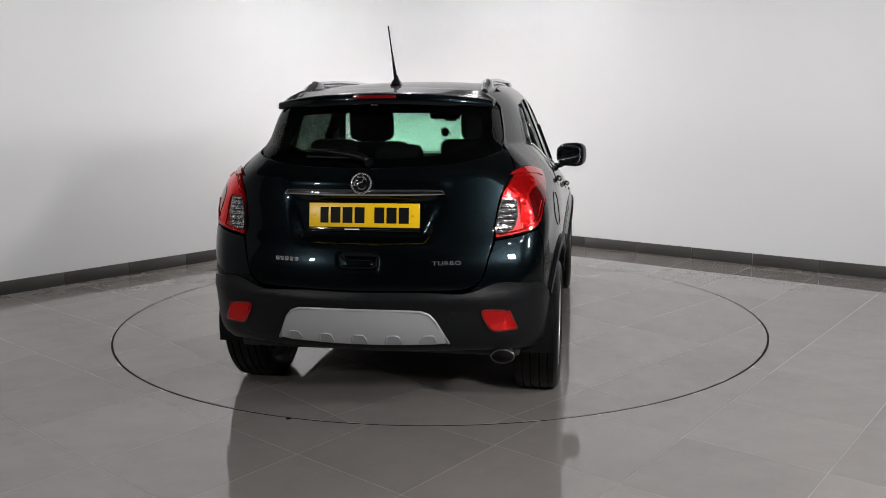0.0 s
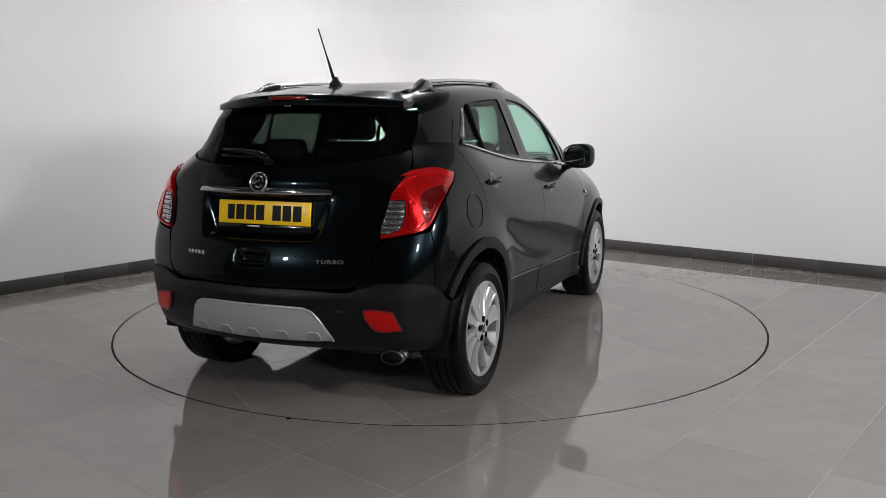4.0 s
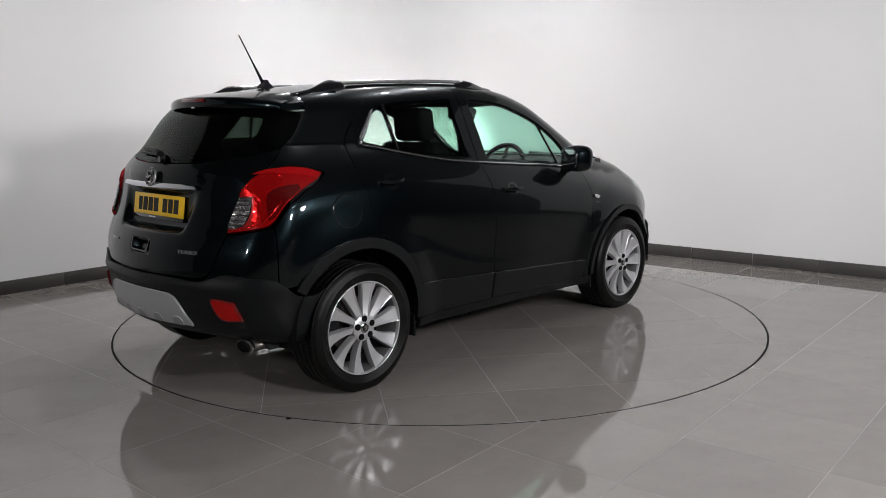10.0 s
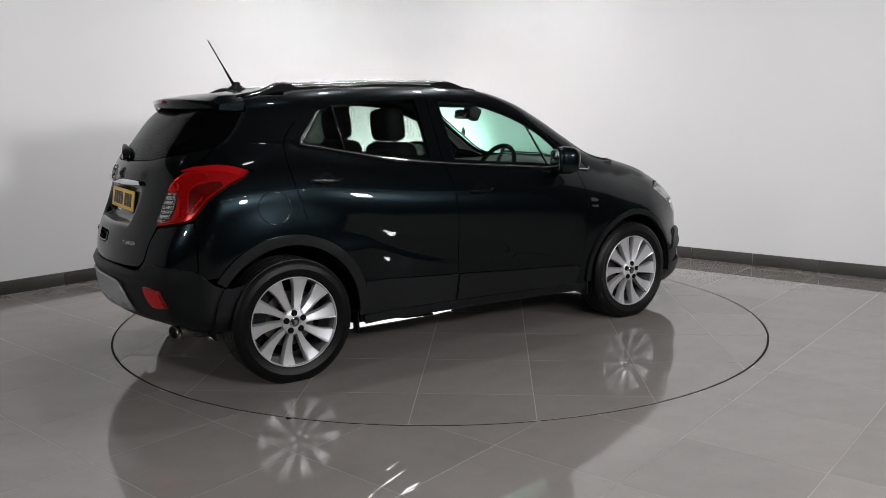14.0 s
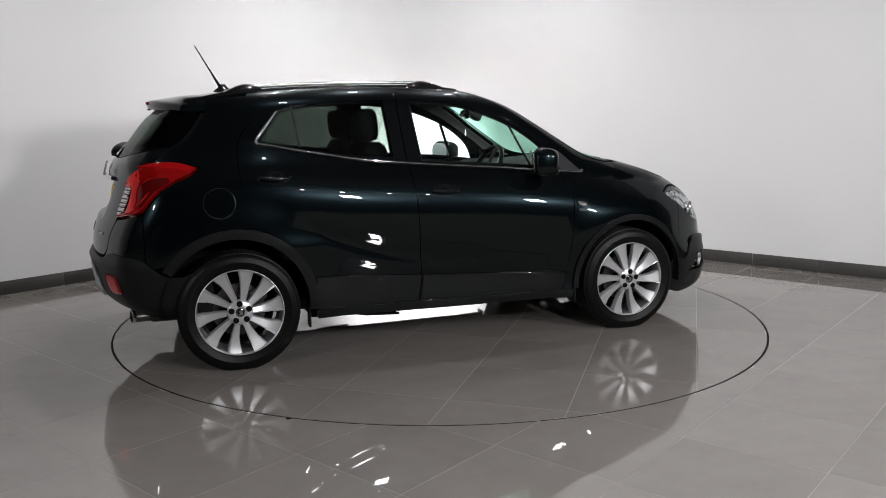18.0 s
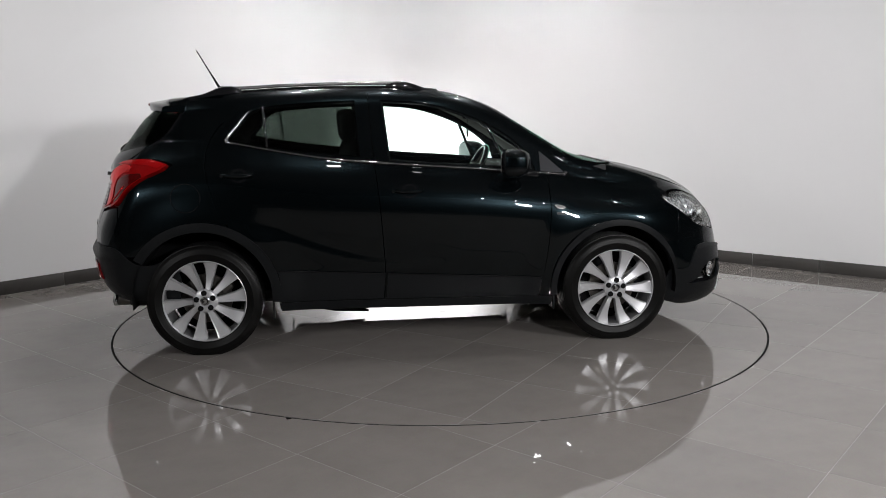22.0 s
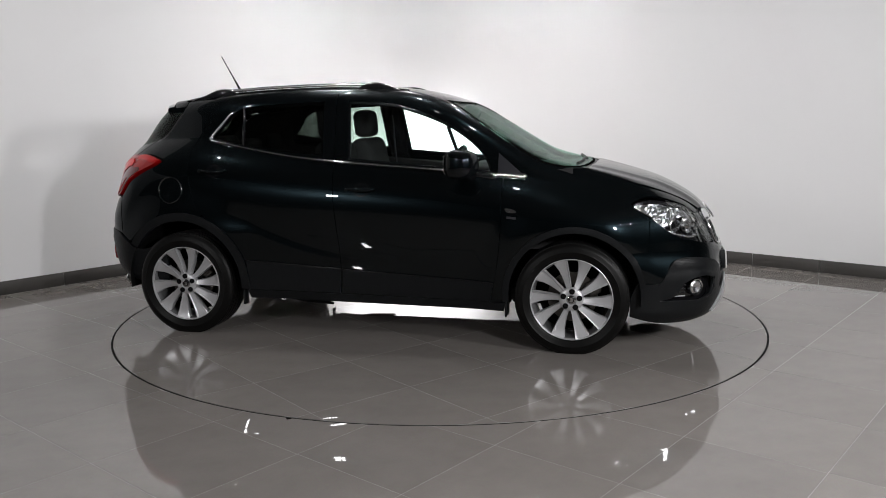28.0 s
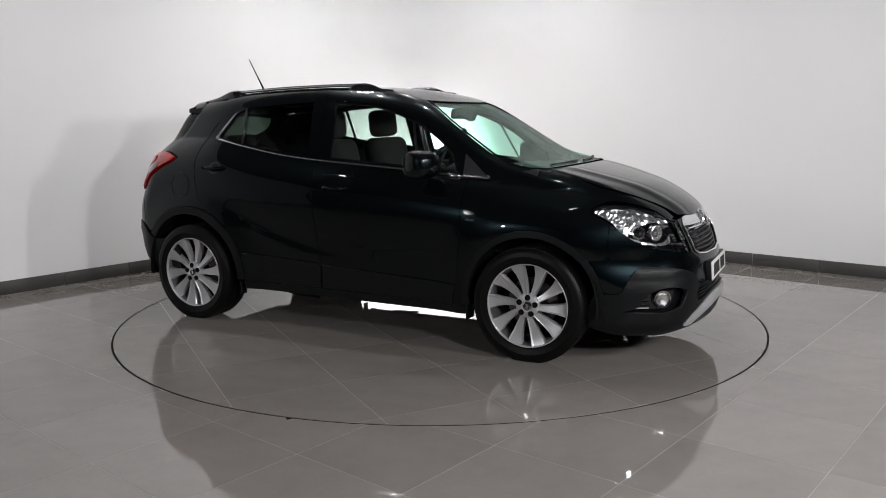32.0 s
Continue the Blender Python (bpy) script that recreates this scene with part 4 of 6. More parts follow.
# ---- front end: bumper, headlamps, grille ----
lamp_front = loop([(0.885, 0.894, 1), (0.781, 0.925), (0.67, 0.918), (0.585, 0.897), (0.504, 0.870), (0.43, 0.838), (0.378, 0.814, 1), (0.381, 0.72), (0.370, 0.641, 1), (0.46, 0.655), (0.562, 0.677), (0.676, 0.713), (0.751, 0.775), (0.825, 0.836)])
bumper_half = [(0.0, 0.846), (0.20, 0.839), (0.325, 0.820, 1), (0.372, 0.817, 1), (0.376, 0.72), (0.364, 0.637, 1), (0.46, 0.650), (0.562, 0.672), (0.676, 0.708), (0.755, 0.768), *seam([(1.707, 0.820), (1.707, 0.76), (1.707, 0.70), (1.707, 0.65), (1.707, 0.606), (1.642, 0.578), (1.660, 0.53), (1.676, 0.48), (1.685, 0.435)]), (0.779, 0.430), (0.739, 0.496), (0.694, 0.557), (0.614, 0.572), (0.470, 0.548), (0.395, 0.522), (0.365, 0.50), (0.345, 0.45, 1), (0.0, 0.45)]
grille_half = [(0.0, 0.834), (0.18, 0.827), (0.312, 0.812), (0.345, 0.775), (0.340, 0.69), (0.320, 0.640), (0.285, 0.620), (0.20, 0.606), (0.0, 0.600)]


def front_shape(p):
    """The bumper's shelf above the plate."""
    return 0.012 * np.exp(-((p[:, 2] - 0.575) / 0.03) ** 2) * np.clip((0.45 - np.abs(p[:, 1])) / 0.1, 0, 1)


front_bumper = skin("front_bumper", "front", loop(both(bumper_half)), PAINT, car, "glossy black-green front bumper", [loop(both(grille_half))], step=0.02, gap=0.0008, press=front_shape)
for s in (1, -1):
    unit = skin("headlamp", "front", lamp_front, GLOSS_BLACK, car, "swept-back headlamp with clear cover", step=0.03, lift=-0.060, thick=0.01, side=s, gap=-0.004)
    skin("lamp_cover", "front", lamp_front, LAMP_COVER, unit, "clear headlamp cover", step=0.03, lift=-0.001, thick=0.003, side=s, gap=0.003).visible_shadow = False
    upper = loop([(0.868, 0.890), (0.80, 0.902), (0.70, 0.900), (0.60, 0.880), (0.50, 0.845), (0.44, 0.822), (0.45, 0.812), (0.55, 0.822), (0.62, 0.818), (0.66, 0.812), (0.70, 0.780), (0.745, 0.770), (0.79, 0.820)])
    facets("indicator_reflector", "front", upper, REFLECTOR, unit, "sparkling faceted indicator reflector", 0.011, -0.020, 0.004, s, 3)
    skin("lamp_brow", "front", loop([(0.87, 0.897), (0.78, 0.917), (0.674, 0.911), (0.56, 0.884), (0.45, 0.842), (0.46, 0.834), (0.57, 0.870), (0.68, 0.899), (0.78, 0.905)]), GLOSS_BLACK, unit, "black brow over the reflector", step=0.02, lift=-0.008, thick=0.01, side=s, gap=0)
    for name, u, z, r, inner in (("side_bowl", 0.672, 0.772, 0.034, GLOSS_BLACK), ("main_bowl", 0.565, 0.770, 0.043, REFLECTOR)):
        p = lay("front", np.array([[u, z]]))[0] * np.array([1, s, 1])
        nn = normals(p[None])[0]
        turn = Matrix.Translation(Vector(p) - Vector(nn) * 0.026) @ pose(0, 0, 0, 0, 0, math.degrees(math.atan2(nn[1] * 0.7, nn[0])) - 90)
        bowl = lathe(name, [(r, 0.012), (r * 1.10, 0.010), (r * 1.08, -0.02), (0.0005, -0.032), (0.0005, -0.028), (r * 0.6, -0.022), (r * 0.92, 0.0)], REFLECTOR, unit, "bright bowl of the headlamp", 32, turn)
        ball = bmesh.new()
        bmesh.ops.create_uvsphere(ball, u_segments=24, v_segments=14, radius=r * 0.66)
        part("projector_lens", bm_mesh("projector_lens", ball, inner if inner is GLOSS_BLACK else CLEAR_LENS, True), bowl, "round projector lens", Matrix.Translation((0, -0.012, 0)))
    facets("lower_reflector", "front", loop([(0.72, 0.742), (0.665, 0.722), (0.60, 0.706), (0.525, 0.716), (0.500, 0.735), (0.47, 0.760), (0.49, 0.705), (0.56, 0.692), (0.66, 0.708)]), REFLECTOR, unit, "bright strip under the headlamp bowls", 0.010, -0.024, 0.004, s, 5)
    for k in range(3):
        z = 0.668 + 0.012 * k
        bar = [(0.345 + 0.15 * t, z + 0.020 * t) for t in np.linspace(0, 1, 8)]
        q = lay("front", np.array(bar)) * np.array([1, s, 1])
        tube("lamp_rib", q - normals(q) * 0.012, 0.003, CHROME if k == 1 else GLOSS_BLACK, unit, "thin rib low in the lamp", seg=6)

grille = skin("grille", "front", loop(both(grille_half)), GLOSS_BLACK, car, "black honeycomb grille with a chrome surround", step=0.04, lift=-0.045, thick=0.01, gap=-0.006)
chrome_half = [(0.0, 0.840), (0.18, 0.833), (0.316, 0.817), (0.350, 0.778, 1), (0.18, 0.772), (0.0, 0.776)]
skin("grille_bar", "front", loop(both(chrome_half)), EMBLEM, grille, "broad chrome bar across the grille", step=0.02, lift=0.006, thick=0.03, gap=0)
rim_path = [(0.349, 0.775), (0.346, 0.74), (0.341, 0.69), (0.322, 0.640), (0.286, 0.620), (0.20, 0.607), (0.0, 0.601)]
rim_path = rim_path + [(-u, v) for u, v in rim_path[-2::-1]]
q = lay("front", np.array(rim_path))
tube("grille_surround", q + normals(q) * 0.003, 0.007, CHROME, grille, "thin chrome grille surround")
top_edge = np.array([(u, 0.760) for u in np.linspace(-0.345, 0.345, 15)])
q = lay("front", top_edge)
tube("grille_upper_strip", q, 0.006, CHROME, grille, "thin chrome strip under the bar")
for row in range(6):
    z = 0.740 - 0.025 * row
    reach = 0.340 - 0.010 * row
    q = lay("front", np.array([(u, z) for u in np.linspace(-reach, reach, 17)]))
    tube("grille_slat", q - normals(q) * 0.014, 0.0045, CLADDING, grille, seg=6)
for k in range(-8, 9):
    u = 0.040 * k
    if abs(u) < 0.335:
        q = lay("front", np.array([(u * (1 - 0.12 * t), 0.750 - 0.150 * t) for t in np.linspace(0, 1, 6)]))
        tube("grille_rib", q - normals(q) * 0.016, 0.004, CLADDING, grille, seg=6)


def emblem(name, parent, place, out, size):
    """A round chrome ring with a plain raised shape."""
    holder = lathe(name, [(size, 0), (size, 0.006), (size * 0.93, 0.011), (size * 0.84, 0.006), (size * 0.84, 0.0)], EMBLEM, parent, "round chrome emblem", 40, place)
    lathe("emblem_plate", [(0.0005, 0), (size * 0.84, 0), (size * 0.84, 0.003), (0.0005, 0.005)], GLOSS_BLACK, holder, "black emblem ground", 32)
    strokes = ([(-0.50, -0.30), (-0.20, -0.55), (0.20, -0.50), (0.42, -0.22), (0.22, 0.05), (-0.08, 0.12), (-0.22, 0.36), (0.02, 0.60), (0.36, 0.56)], [(-0.55, 0.10), (-0.42, 0.42), (-0.12, 0.66)], [(0.40, 0.34), (0.60, 0.10), (0.62, -0.24)])
    for stroke in strokes:
        path = [(x * size, 0.006, z * size) for x, z in stroke]
        tube("emblem_relief", path, size * 0.11, CHROME, holder, "chrome stroke on the emblem", seg=8)
    return holder


nose = lay("front", np.array([[0.0, 0.790]]))[0]
lean = normals(nose[None])[0]
emblem("front_emblem", grille, Matrix.Translation((nose[0] + 0.010, 0, 0.790)) @ pose(0, 0, 0, 0, 0, -90) @ pose(0, 0, 0, math.degrees(math.atan2(lean[2], lean[0])), 0, 0), 1, 0.060)

# lower front cladding, intake, skid plate and fog lamps
clad_front = [(0.0, 0.452), (0.340, 0.452, 1), (0.360, 0.505), (0.395, 0.526), (0.470, 0.553), (0.614, 0.577), (0.694, 0.562), (0.739, 0.501), (0.779, 0.434), (0.830, 0.429), (0.89, 0.436, 1), (0.915, 0.34), (0.905, 0.225, 1), (0.75, 0.175), (0.50, 0.155), (0.25, 0.150), (0.0, 0.150)]
intake_half = [(0.0, 0.446), (0.25, 0.444), (0.34, 0.436), (0.355, 0.400), (0.330, 0.352), (0.262, 0.368), (0.156, 0.392), (0.0, 0.400)]
fog_hole = loop([(0.455, 0.435), (0.48, 0.355, 1), (0.55, 0.318, 1), (0.77, 0.325, 1), (0.69, 0.352), (0.645, 0.430), (0.55, 0.460)])


def lower_front_shape(p):
    x, a, z = p[:, 0], np.abs(p[:, 1]), p[:, 2]
    arch = 0.010 * np.exp(-((z - 0.545) / 0.02) ** 2)
    return arch - 0.02 * np.clip((0.24 - z) / 0.08, 0, 1)


lower_bumper = skin("lower_bumper", "front", loop(both(clad_front)), CLADDING, car, "grained black plastic lower front bumper", [loop(both(intake_half)), fog_hole, (fog_hole * np.array([-1, 1]))[::-1]], step=0.025, lift=0.008, press=lower_front_shape, gap=0.001)
skin("intake_back", "front", loop(both(intake_half)), GLOSS_BLACK, lower_bumper, "black lower intake", step=0.05, lift=-0.045, thick=0.01, gap=-0.01)
for row in range(4):
    z = 0.436 - 0.018 * row
    q = lay("front", np.array([(u, z - 0.06 * max(0.0, abs(u) - 0.1)) for u in np.linspace(-0.335, 0.335, 15)]))
    tube("intake_slat", q - normals(q) * 0.010, 0.005, CLADDING, lower_bumper, seg=6)
skid_front = [(0.0, 0.384), (0.156, 0.377), (0.262, 0.350), (0.34, 0.316), (0.393, 0.287), (0.440, 0.240), (0.452, 0.226, 1), (0.40, 0.226), (0.30, 0.262), (0.15, 0.300), (0.0, 0.312)]
skin("skid_plate", "front", loop(both(skid_front)), SILVER, lower_bumper, "silver front skid plate", step=0.025, lift=0.018)
for s in (1, -1):
    skin("fog_recess", "front", fog_hole, GLOSS_BLACK, lower_bumper, "black fog lamp recess", step=0.04, lift=-0.040, thick=0.01, side=s, gap=-0.035)
    p = lay("front", np.array([[0.575, 0.394]]))[0]
    nn = normals(p[None])[0]
    face = math.degrees(math.atan2(nn[1] * s, nn[0]))
    fog = lathe("fog_lamp", [(0.0005, 0.004), (0.030, 0.012), (0.040, 0.006), (0.044, -0.012), (0.0005, -0.03)], REFLECTOR, lower_bumper, "round clear fog lamp", 28, Matrix.Translation((p[0] - nn[0] * 0.018, (p[1] - nn[1] * 0.018) * s, p[2])) @ pose(0, 0, 0, 0, 0, face - 90))
    lathe("fog_ring", [(0.044, 0.008), (0.050, 0.010), (0.052, -0.01), (0.046, -0.01)], CHROME, fog, "chrome fog lamp ring", 28)
    for k in range(4):
        z = 0.345 + 0.022 * k
        q = lay("front", np.array([(u, z) for u in np.linspace(0.635, 0.735 - 0.022 * k, 6)])) * np.array([1, s, 1])
        tube("fog_slat", q - normals(q) * 0.012, 0.004, SILVER if k == 0 else CLADDING, lower_bumper, "slat beside the fog lamp", seg=6)
    sweep = [(0.440, 0.440), (0.452, 0.385), (0.488, 0.340), (0.56, 0.317), (0.66, 0.318), (0.765, 0.322)]
    q = lay("front", np.array(sweep)) * np.array([1, s, 1])
    tube("fog_trim", q + normals(q) * 0.004, [0.018, 0.015, 0.011, 0.007, 0.005, 0.003], CLADDING, lower_bumper, "satin black sweep under the fog lamp", seg=8, flat=0.5)


# ---- number plates: plain bars stand for their characters ----
def number_plate(name, place, mat, label, flip):
    plate = part(name, box(name, (-0.26, -0.004, -0.0555), (0.26, 0.004, 0.0555), mat, 0.003), car, label, place)
    x = -0.205
    for k, w in enumerate((0.038, 0.046, 0.046, 0.046, 0.0, 0.046, 0.046, 0.046)):
        if w:
            part("plate_bar", box("plate_bar", (x, -0.0055, -0.036), (x + w, -0.003, 0.036), INK), plate, "plain black bar")
        x += (w + 0.011) if w else 0.036
    return plate


rear_plate = number_plate("number_plate", Matrix.Translation((-1.918, 0, 0.971)) @ pose(0, 0, 0, 0, 8, 0) @ pose(0, 0, 0, 0, 0, -90), YELLOW, "yellow rear number plate with plain black bars", 1)
for x in (-0.235, 0.235):
    part("plate_screw", box("plate_screw", (x - 0.006, -0.007, -0.006), (x + 0.006, -0.003, 0.006), YELLOW, 0.002), rear_plate, "yellow screw cap")
part("plate_holder", box("plate_holder", (-0.262, -0.003, -0.074), (0.262, 0.010, -0.056), GLOSS_BLACK, 0.002), rear_plate, "black dealer plate holder")
part("holder_print", box("holder_print", (-0.09, -0.0042, -0.068), (-0.02, -0.0025, -0.062), WHITE_PLATE), rear_plate, "small white unreadable print")
part("holder_print", box("holder_print", (0.0, -0.0042, -0.0665), (0.13, -0.0025, -0.0635), GREY_TRIM), rear_plate, "small grey unreadable print")
front_plate = number_plate("number_plate", Matrix.Translation((2.194, 0, 0.503)) @ pose(0, 0, 0, 0, -4, 0) @ pose(0, 0, 0, 0, 0, 90), WHITE_PLATE, "white front number plate with plain black bars", -1)
part("plate_base", box("plate_base", (-0.262, 0.004, -0.058), (0.262, 0.075, 0.060), CLADDING, 0.006), front_plate, "black plinth behind the front plate")

# ---- tailgate fittings ----
bar_line = loop(both([(0.0, 1.087), (0.20, 1.087), (0.382, 1.083), (0.396, 1.063, 1), (0.20, 1.060), (0.0, 1.060)]))


def bar_crown(p):
    return 0.012 * (1 - ((p[:, 2] - 1.073) / 0.02) ** 2)


skin("chrome_bar", "rear", bar_line, CHROME, tailgate, "chrome bar above the number plate", step=0.006, lift=0.010, thick=0.03, gap=0, press=bar_crown)
emblem("rear_emblem", tailgate, Matrix.Translation((-1.947, 0, 1.118)) @ pose(0, 0, 0, 0, 0, 90) @ pose(0, 0, 0, 15, 0, 0), 1, 0.049)
skin("grip_bezel", "rear", loop(both([(0.0, 0.747), (0.060, 0.747), (0.082, 0.755), (0.086, 0.78), (0.086, 0.804, 1), (0.082, 0.804, 1), (0.080, 0.78), (0.076, 0.760), (0.058, 0.753), (0.0, 0.753)])), GLOSS_BLACK, tailgate, "gloss black grip surround", step=0, lift=0.003, thick=0.006, gap=0)


def lettering(word, place, size, mat, parent, label):
    data = bpy.data.curves.new("lettering", "FONT")
    data.body, data.size, data.extrude, data.space_character = word, size, 0.0025, 1.15
    data.align_x = "CENTER"
    ob = new("lettering", data)
    me = bpy.data.meshes.new_from_object(ob.evaluated_get(bpy.context.evaluated_depsgraph_get()))
    bpy.data.objects.remove(ob)
    me.materials.clear()
    me.materials.append(mat)
    return part("lettering", me, parent, label, place)


lettering("TURBO", Matrix.Translation((-1.990, -0.394, 0.762)) @ pose(0, 0, 0, 0, 0, -90 + 15.5) @ pose(0, 0, 0, 80, 0, 0) @ Matrix.Diagonal((1.45, 1, 1, 1)), 0.025, EMBLEM, tailgate, "small chrome letters reading TURBO")
for k in range(5):
    y = 0.388 - 0.0255 * k
    p = lay("rear", np.array([[math.atan2(-y, 0.97), 0.778]]))[0]
    part("name_bar", box("name_bar", (-0.004, -0.009, -0.0095), (0.003, 0.009, 0.0095), EMBLEM, 0.002), tailgate, "plain chrome bar in place of a badge", Matrix.Translation((p[0], p[1], p[2])) @ pose(0, 0, 0, 0, 0, -16))
for y in (0.245, -0.245, 0.56, -0.56):
    p = lay("rear", np.array([[math.atan2(-y, 1.05), 0.590 if abs(y) < 0.4 else 0.60]]))[0]
    nn = normals(p[None])[0]
    lathe("parking_sensor", [(0.0005, 0.0), (0.011, 0.0), (0.012, -0.01), (0.0005, -0.01)], GLOSS_BLACK, rear_bumper, "small round parking sensor", 16, Matrix.Translation(p + nn * 0.020) @ pose(0, 0, 0, 0, 0, math.degrees(math.atan2(nn[1], nn[0])) - 90))

# roof spoiler with its brake light
verts, faces = [], []
ys = np.linspace(-0.545, 0.545, 33)
for y in ys:
    front_x, tip = -1.375 - 0.03 * (1 - (y / 0.545) ** 2), -1.690 + 0.58 * y * y
    zr = lay("top", np.array([[front_x, y]]))[0][2]
    if np.isnan(zr):
        zr = 1.50
    fall = 0.018 * (abs(y) / 0.545) ** 3
    slim = 1 - 0.85 * (abs(y) / 0.545) ** 8
    drop = 0.06 * y * y + fall
    sect = [(front_x, zr + 0.003), (front_x - 0.10, zr - 0.006), (tip + 0.05, 1.530 - drop), (tip + 0.012, 1.524 - drop), (tip + 0.002, 1.516 - drop), (tip, 1.490 - drop), (tip + 0.008, 1.473 - drop), (tip + 0.06, 1.463 - drop), (-1.555 + 0.45 * y * y, 1.456 - drop), (front_x + 0.01, zr - 0.05)]
    mid_z = 1.495 - 0.06 * y * y - fall
    verts += [(x, y, z if z > mid_z else mid_z + (z - mid_z) * slim) for x, z in sect]
m_ = 10
for i in range(len(ys) - 1):
    faces += [(i * m_ + k, i * m_ + (k + 1) % m_, (i + 1) * m_ + (k + 1) % m_, (i + 1) * m_ + k) for k in range(m_)]
faces += [tuple(range(m_))[::-1], tuple((len(ys) - 1) * m_ + k for k in range(m_))]
me = mesh_from("spoiler", verts, faces, PAINT, True)
bm = bmesh.new()
bm.from_mesh(me)
bmesh.ops.recalc_face_normals(bm, faces=bm.faces[:])
bm.to_mesh(me)
bm.free()
me.set_sharp_from_angle(angle=radians(50))
spoiler = part("spoiler", me, car, "glossy black-green roof spoiler")
part("brake_light", box("brake_light", (-1.696, -0.105, 1.499), (-1.670, 0.105, 1.516), RED_DEEP, 0.004), spoiler, "high red brake light")
part("washer_jet", box("washer_jet", (-1.690, -0.017, 1.466), (-1.668, 0.017, 1.474), CHROME, 0.002), spoiler, "small washer jet")

# rear wiper
q = lay("rear", np.array([(0.022, 1.203), (-0.02, 1.222), (-0.10, 1.234), (-0.22, 1.246), (-0.335, 1.250)]))
wiper = tube("rear_wiper", q + normals(q) * 0.020, [0.019, 0.023, 0.020, 0.014, 0.007], RUBBER, tailgate, "black rear wiper on the glass", flat=0.8)
q = lay("rear", np.array([(u, 1.222 + 0.02 * abs(u)) for u in np.linspace(-0.335, 0.01, 10)]))
tube("wiper_blade", q + normals(q) * 0.008, 0.006, CLADDING, wiper, "black wiper blade", seg=6)
q = lay("rear", np.array([(0.024, 1.198)]))[0]
lathe("wiper_cap", [(0.0005, 0.0), (0.016, 0.0), (0.020, -0.03), (0.0005, -0.03)], GLOSS_BLACK, wiper, "black wiper pivot cap", 20, Matrix.Translation((q[0] - 0.026, q[1], q[2] + 0.01)) @ pose(0, 0, 0, 0, 0, 90))

# aerial on the roof
aerial = lathe("aerial_base", [(0.0005, 0.0), (0.040, 0.0), (0.034, 0.012), (0.018, 0.030), (0.011, 0.048), (0.0005, 0.050)], GLOSS_BLACK, car, "black roof aerial base", 24, Matrix.Translation((-1.225, 0, 1.580)) @ pose(0, 0, 0, 90, 0, 0) @ Matrix.Diagonal((1.6, 1, 0.8, 1)))
tube("aerial_stem", [(-1.242, 0, 1.61), (-1.310, 0, 1.73)], [0.010, 0.005], GLOSS_BLACK, car, "black flexible aerial stem")
tube("aerial_rod", [(-1.308, 0, 1.727), (-1.386, 0, 1.864)], [0.0042, 0.0036], GLOSS_BLACK, car, "thin aerial rod")

# roof rails
for s in (1, -1):
    side = -s

    def rail_at(x, h):
        y = 0.470 + 0.030 * np.clip(-x - 1.0, 0, 1)
        z = lay("top", np.array([[x, side * y]]))[0][2]
        return (x, side * y, z + h)
    rail_top = curve((-1.34, 1.555), (-1.28, 1.567), (-1.17, 1.607), (-1.07, 1.609), (-0.77, 1.625), (-0.41, 1.635), (-0.08, 1.637), (0.02, 1.626), (0.12, 1.590), (0.18, 1.565))
    xs = np.linspace(-1.16, -0.06, 21)
    rail = tube("roof_rail", [(x, rail_at(x, 0)[1], float(rail_top(x)) - 0.011) for x in xs], 0.012, EMBLEM, car, "silver roof rail on black feet", flat=0.9)
    for x0, x1, peak in ((-1.36, -1.04, -1.11), (-0.15, 0.19, -0.05)):
        n, verts, faces = 16, [], []
        for i in range(n + 1):
            x = x0 + (x1 - x0) * i / n
            k = max(0.0, 1 - ((x - peak) / ((peak - x0) if x < peak else (x1 - peak))) ** 2) ** 0.8
            bx, by, bz = rail_at(x, 0.0)
            h = max(0.004, float(rail_top(x)) + 0.002 - bz) * (0.25 + 0.75 * k)
            w = 0.024 + 0.008 * k
            verts += [(bx, by - w, bz - 0.012 - 0.5 * (w - 0.01)), (bx, by - w * 0.7, bz + h * 0.7), (bx, by, bz + h), (bx, by + w * 0.7, bz + h * 0.7), (bx, by + w, bz - 0.012 - 0.5 * (w - 0.01))]
        faces = [(i * 5 + k, i * 5 + k + 1, (i + 1) * 5 + k + 1, (i + 1) * 5 + k) for i in range(n) for k in range(4)]
        part("rail_foot", mesh_from("rail_foot", verts, faces, GLOSS_BLACK, True), rail, "black roof rail foot")
    ditch = [rail_at(x, 0.0) for x in np.linspace(-1.40, 0.18, 24)]
    tube("roof_trim", [(x, y + side * 0.0, z + 0.004) for x, y, z in ditch], 0.013, GLOSS_BLACK, car, "black roof joint strip", flat=0.5)

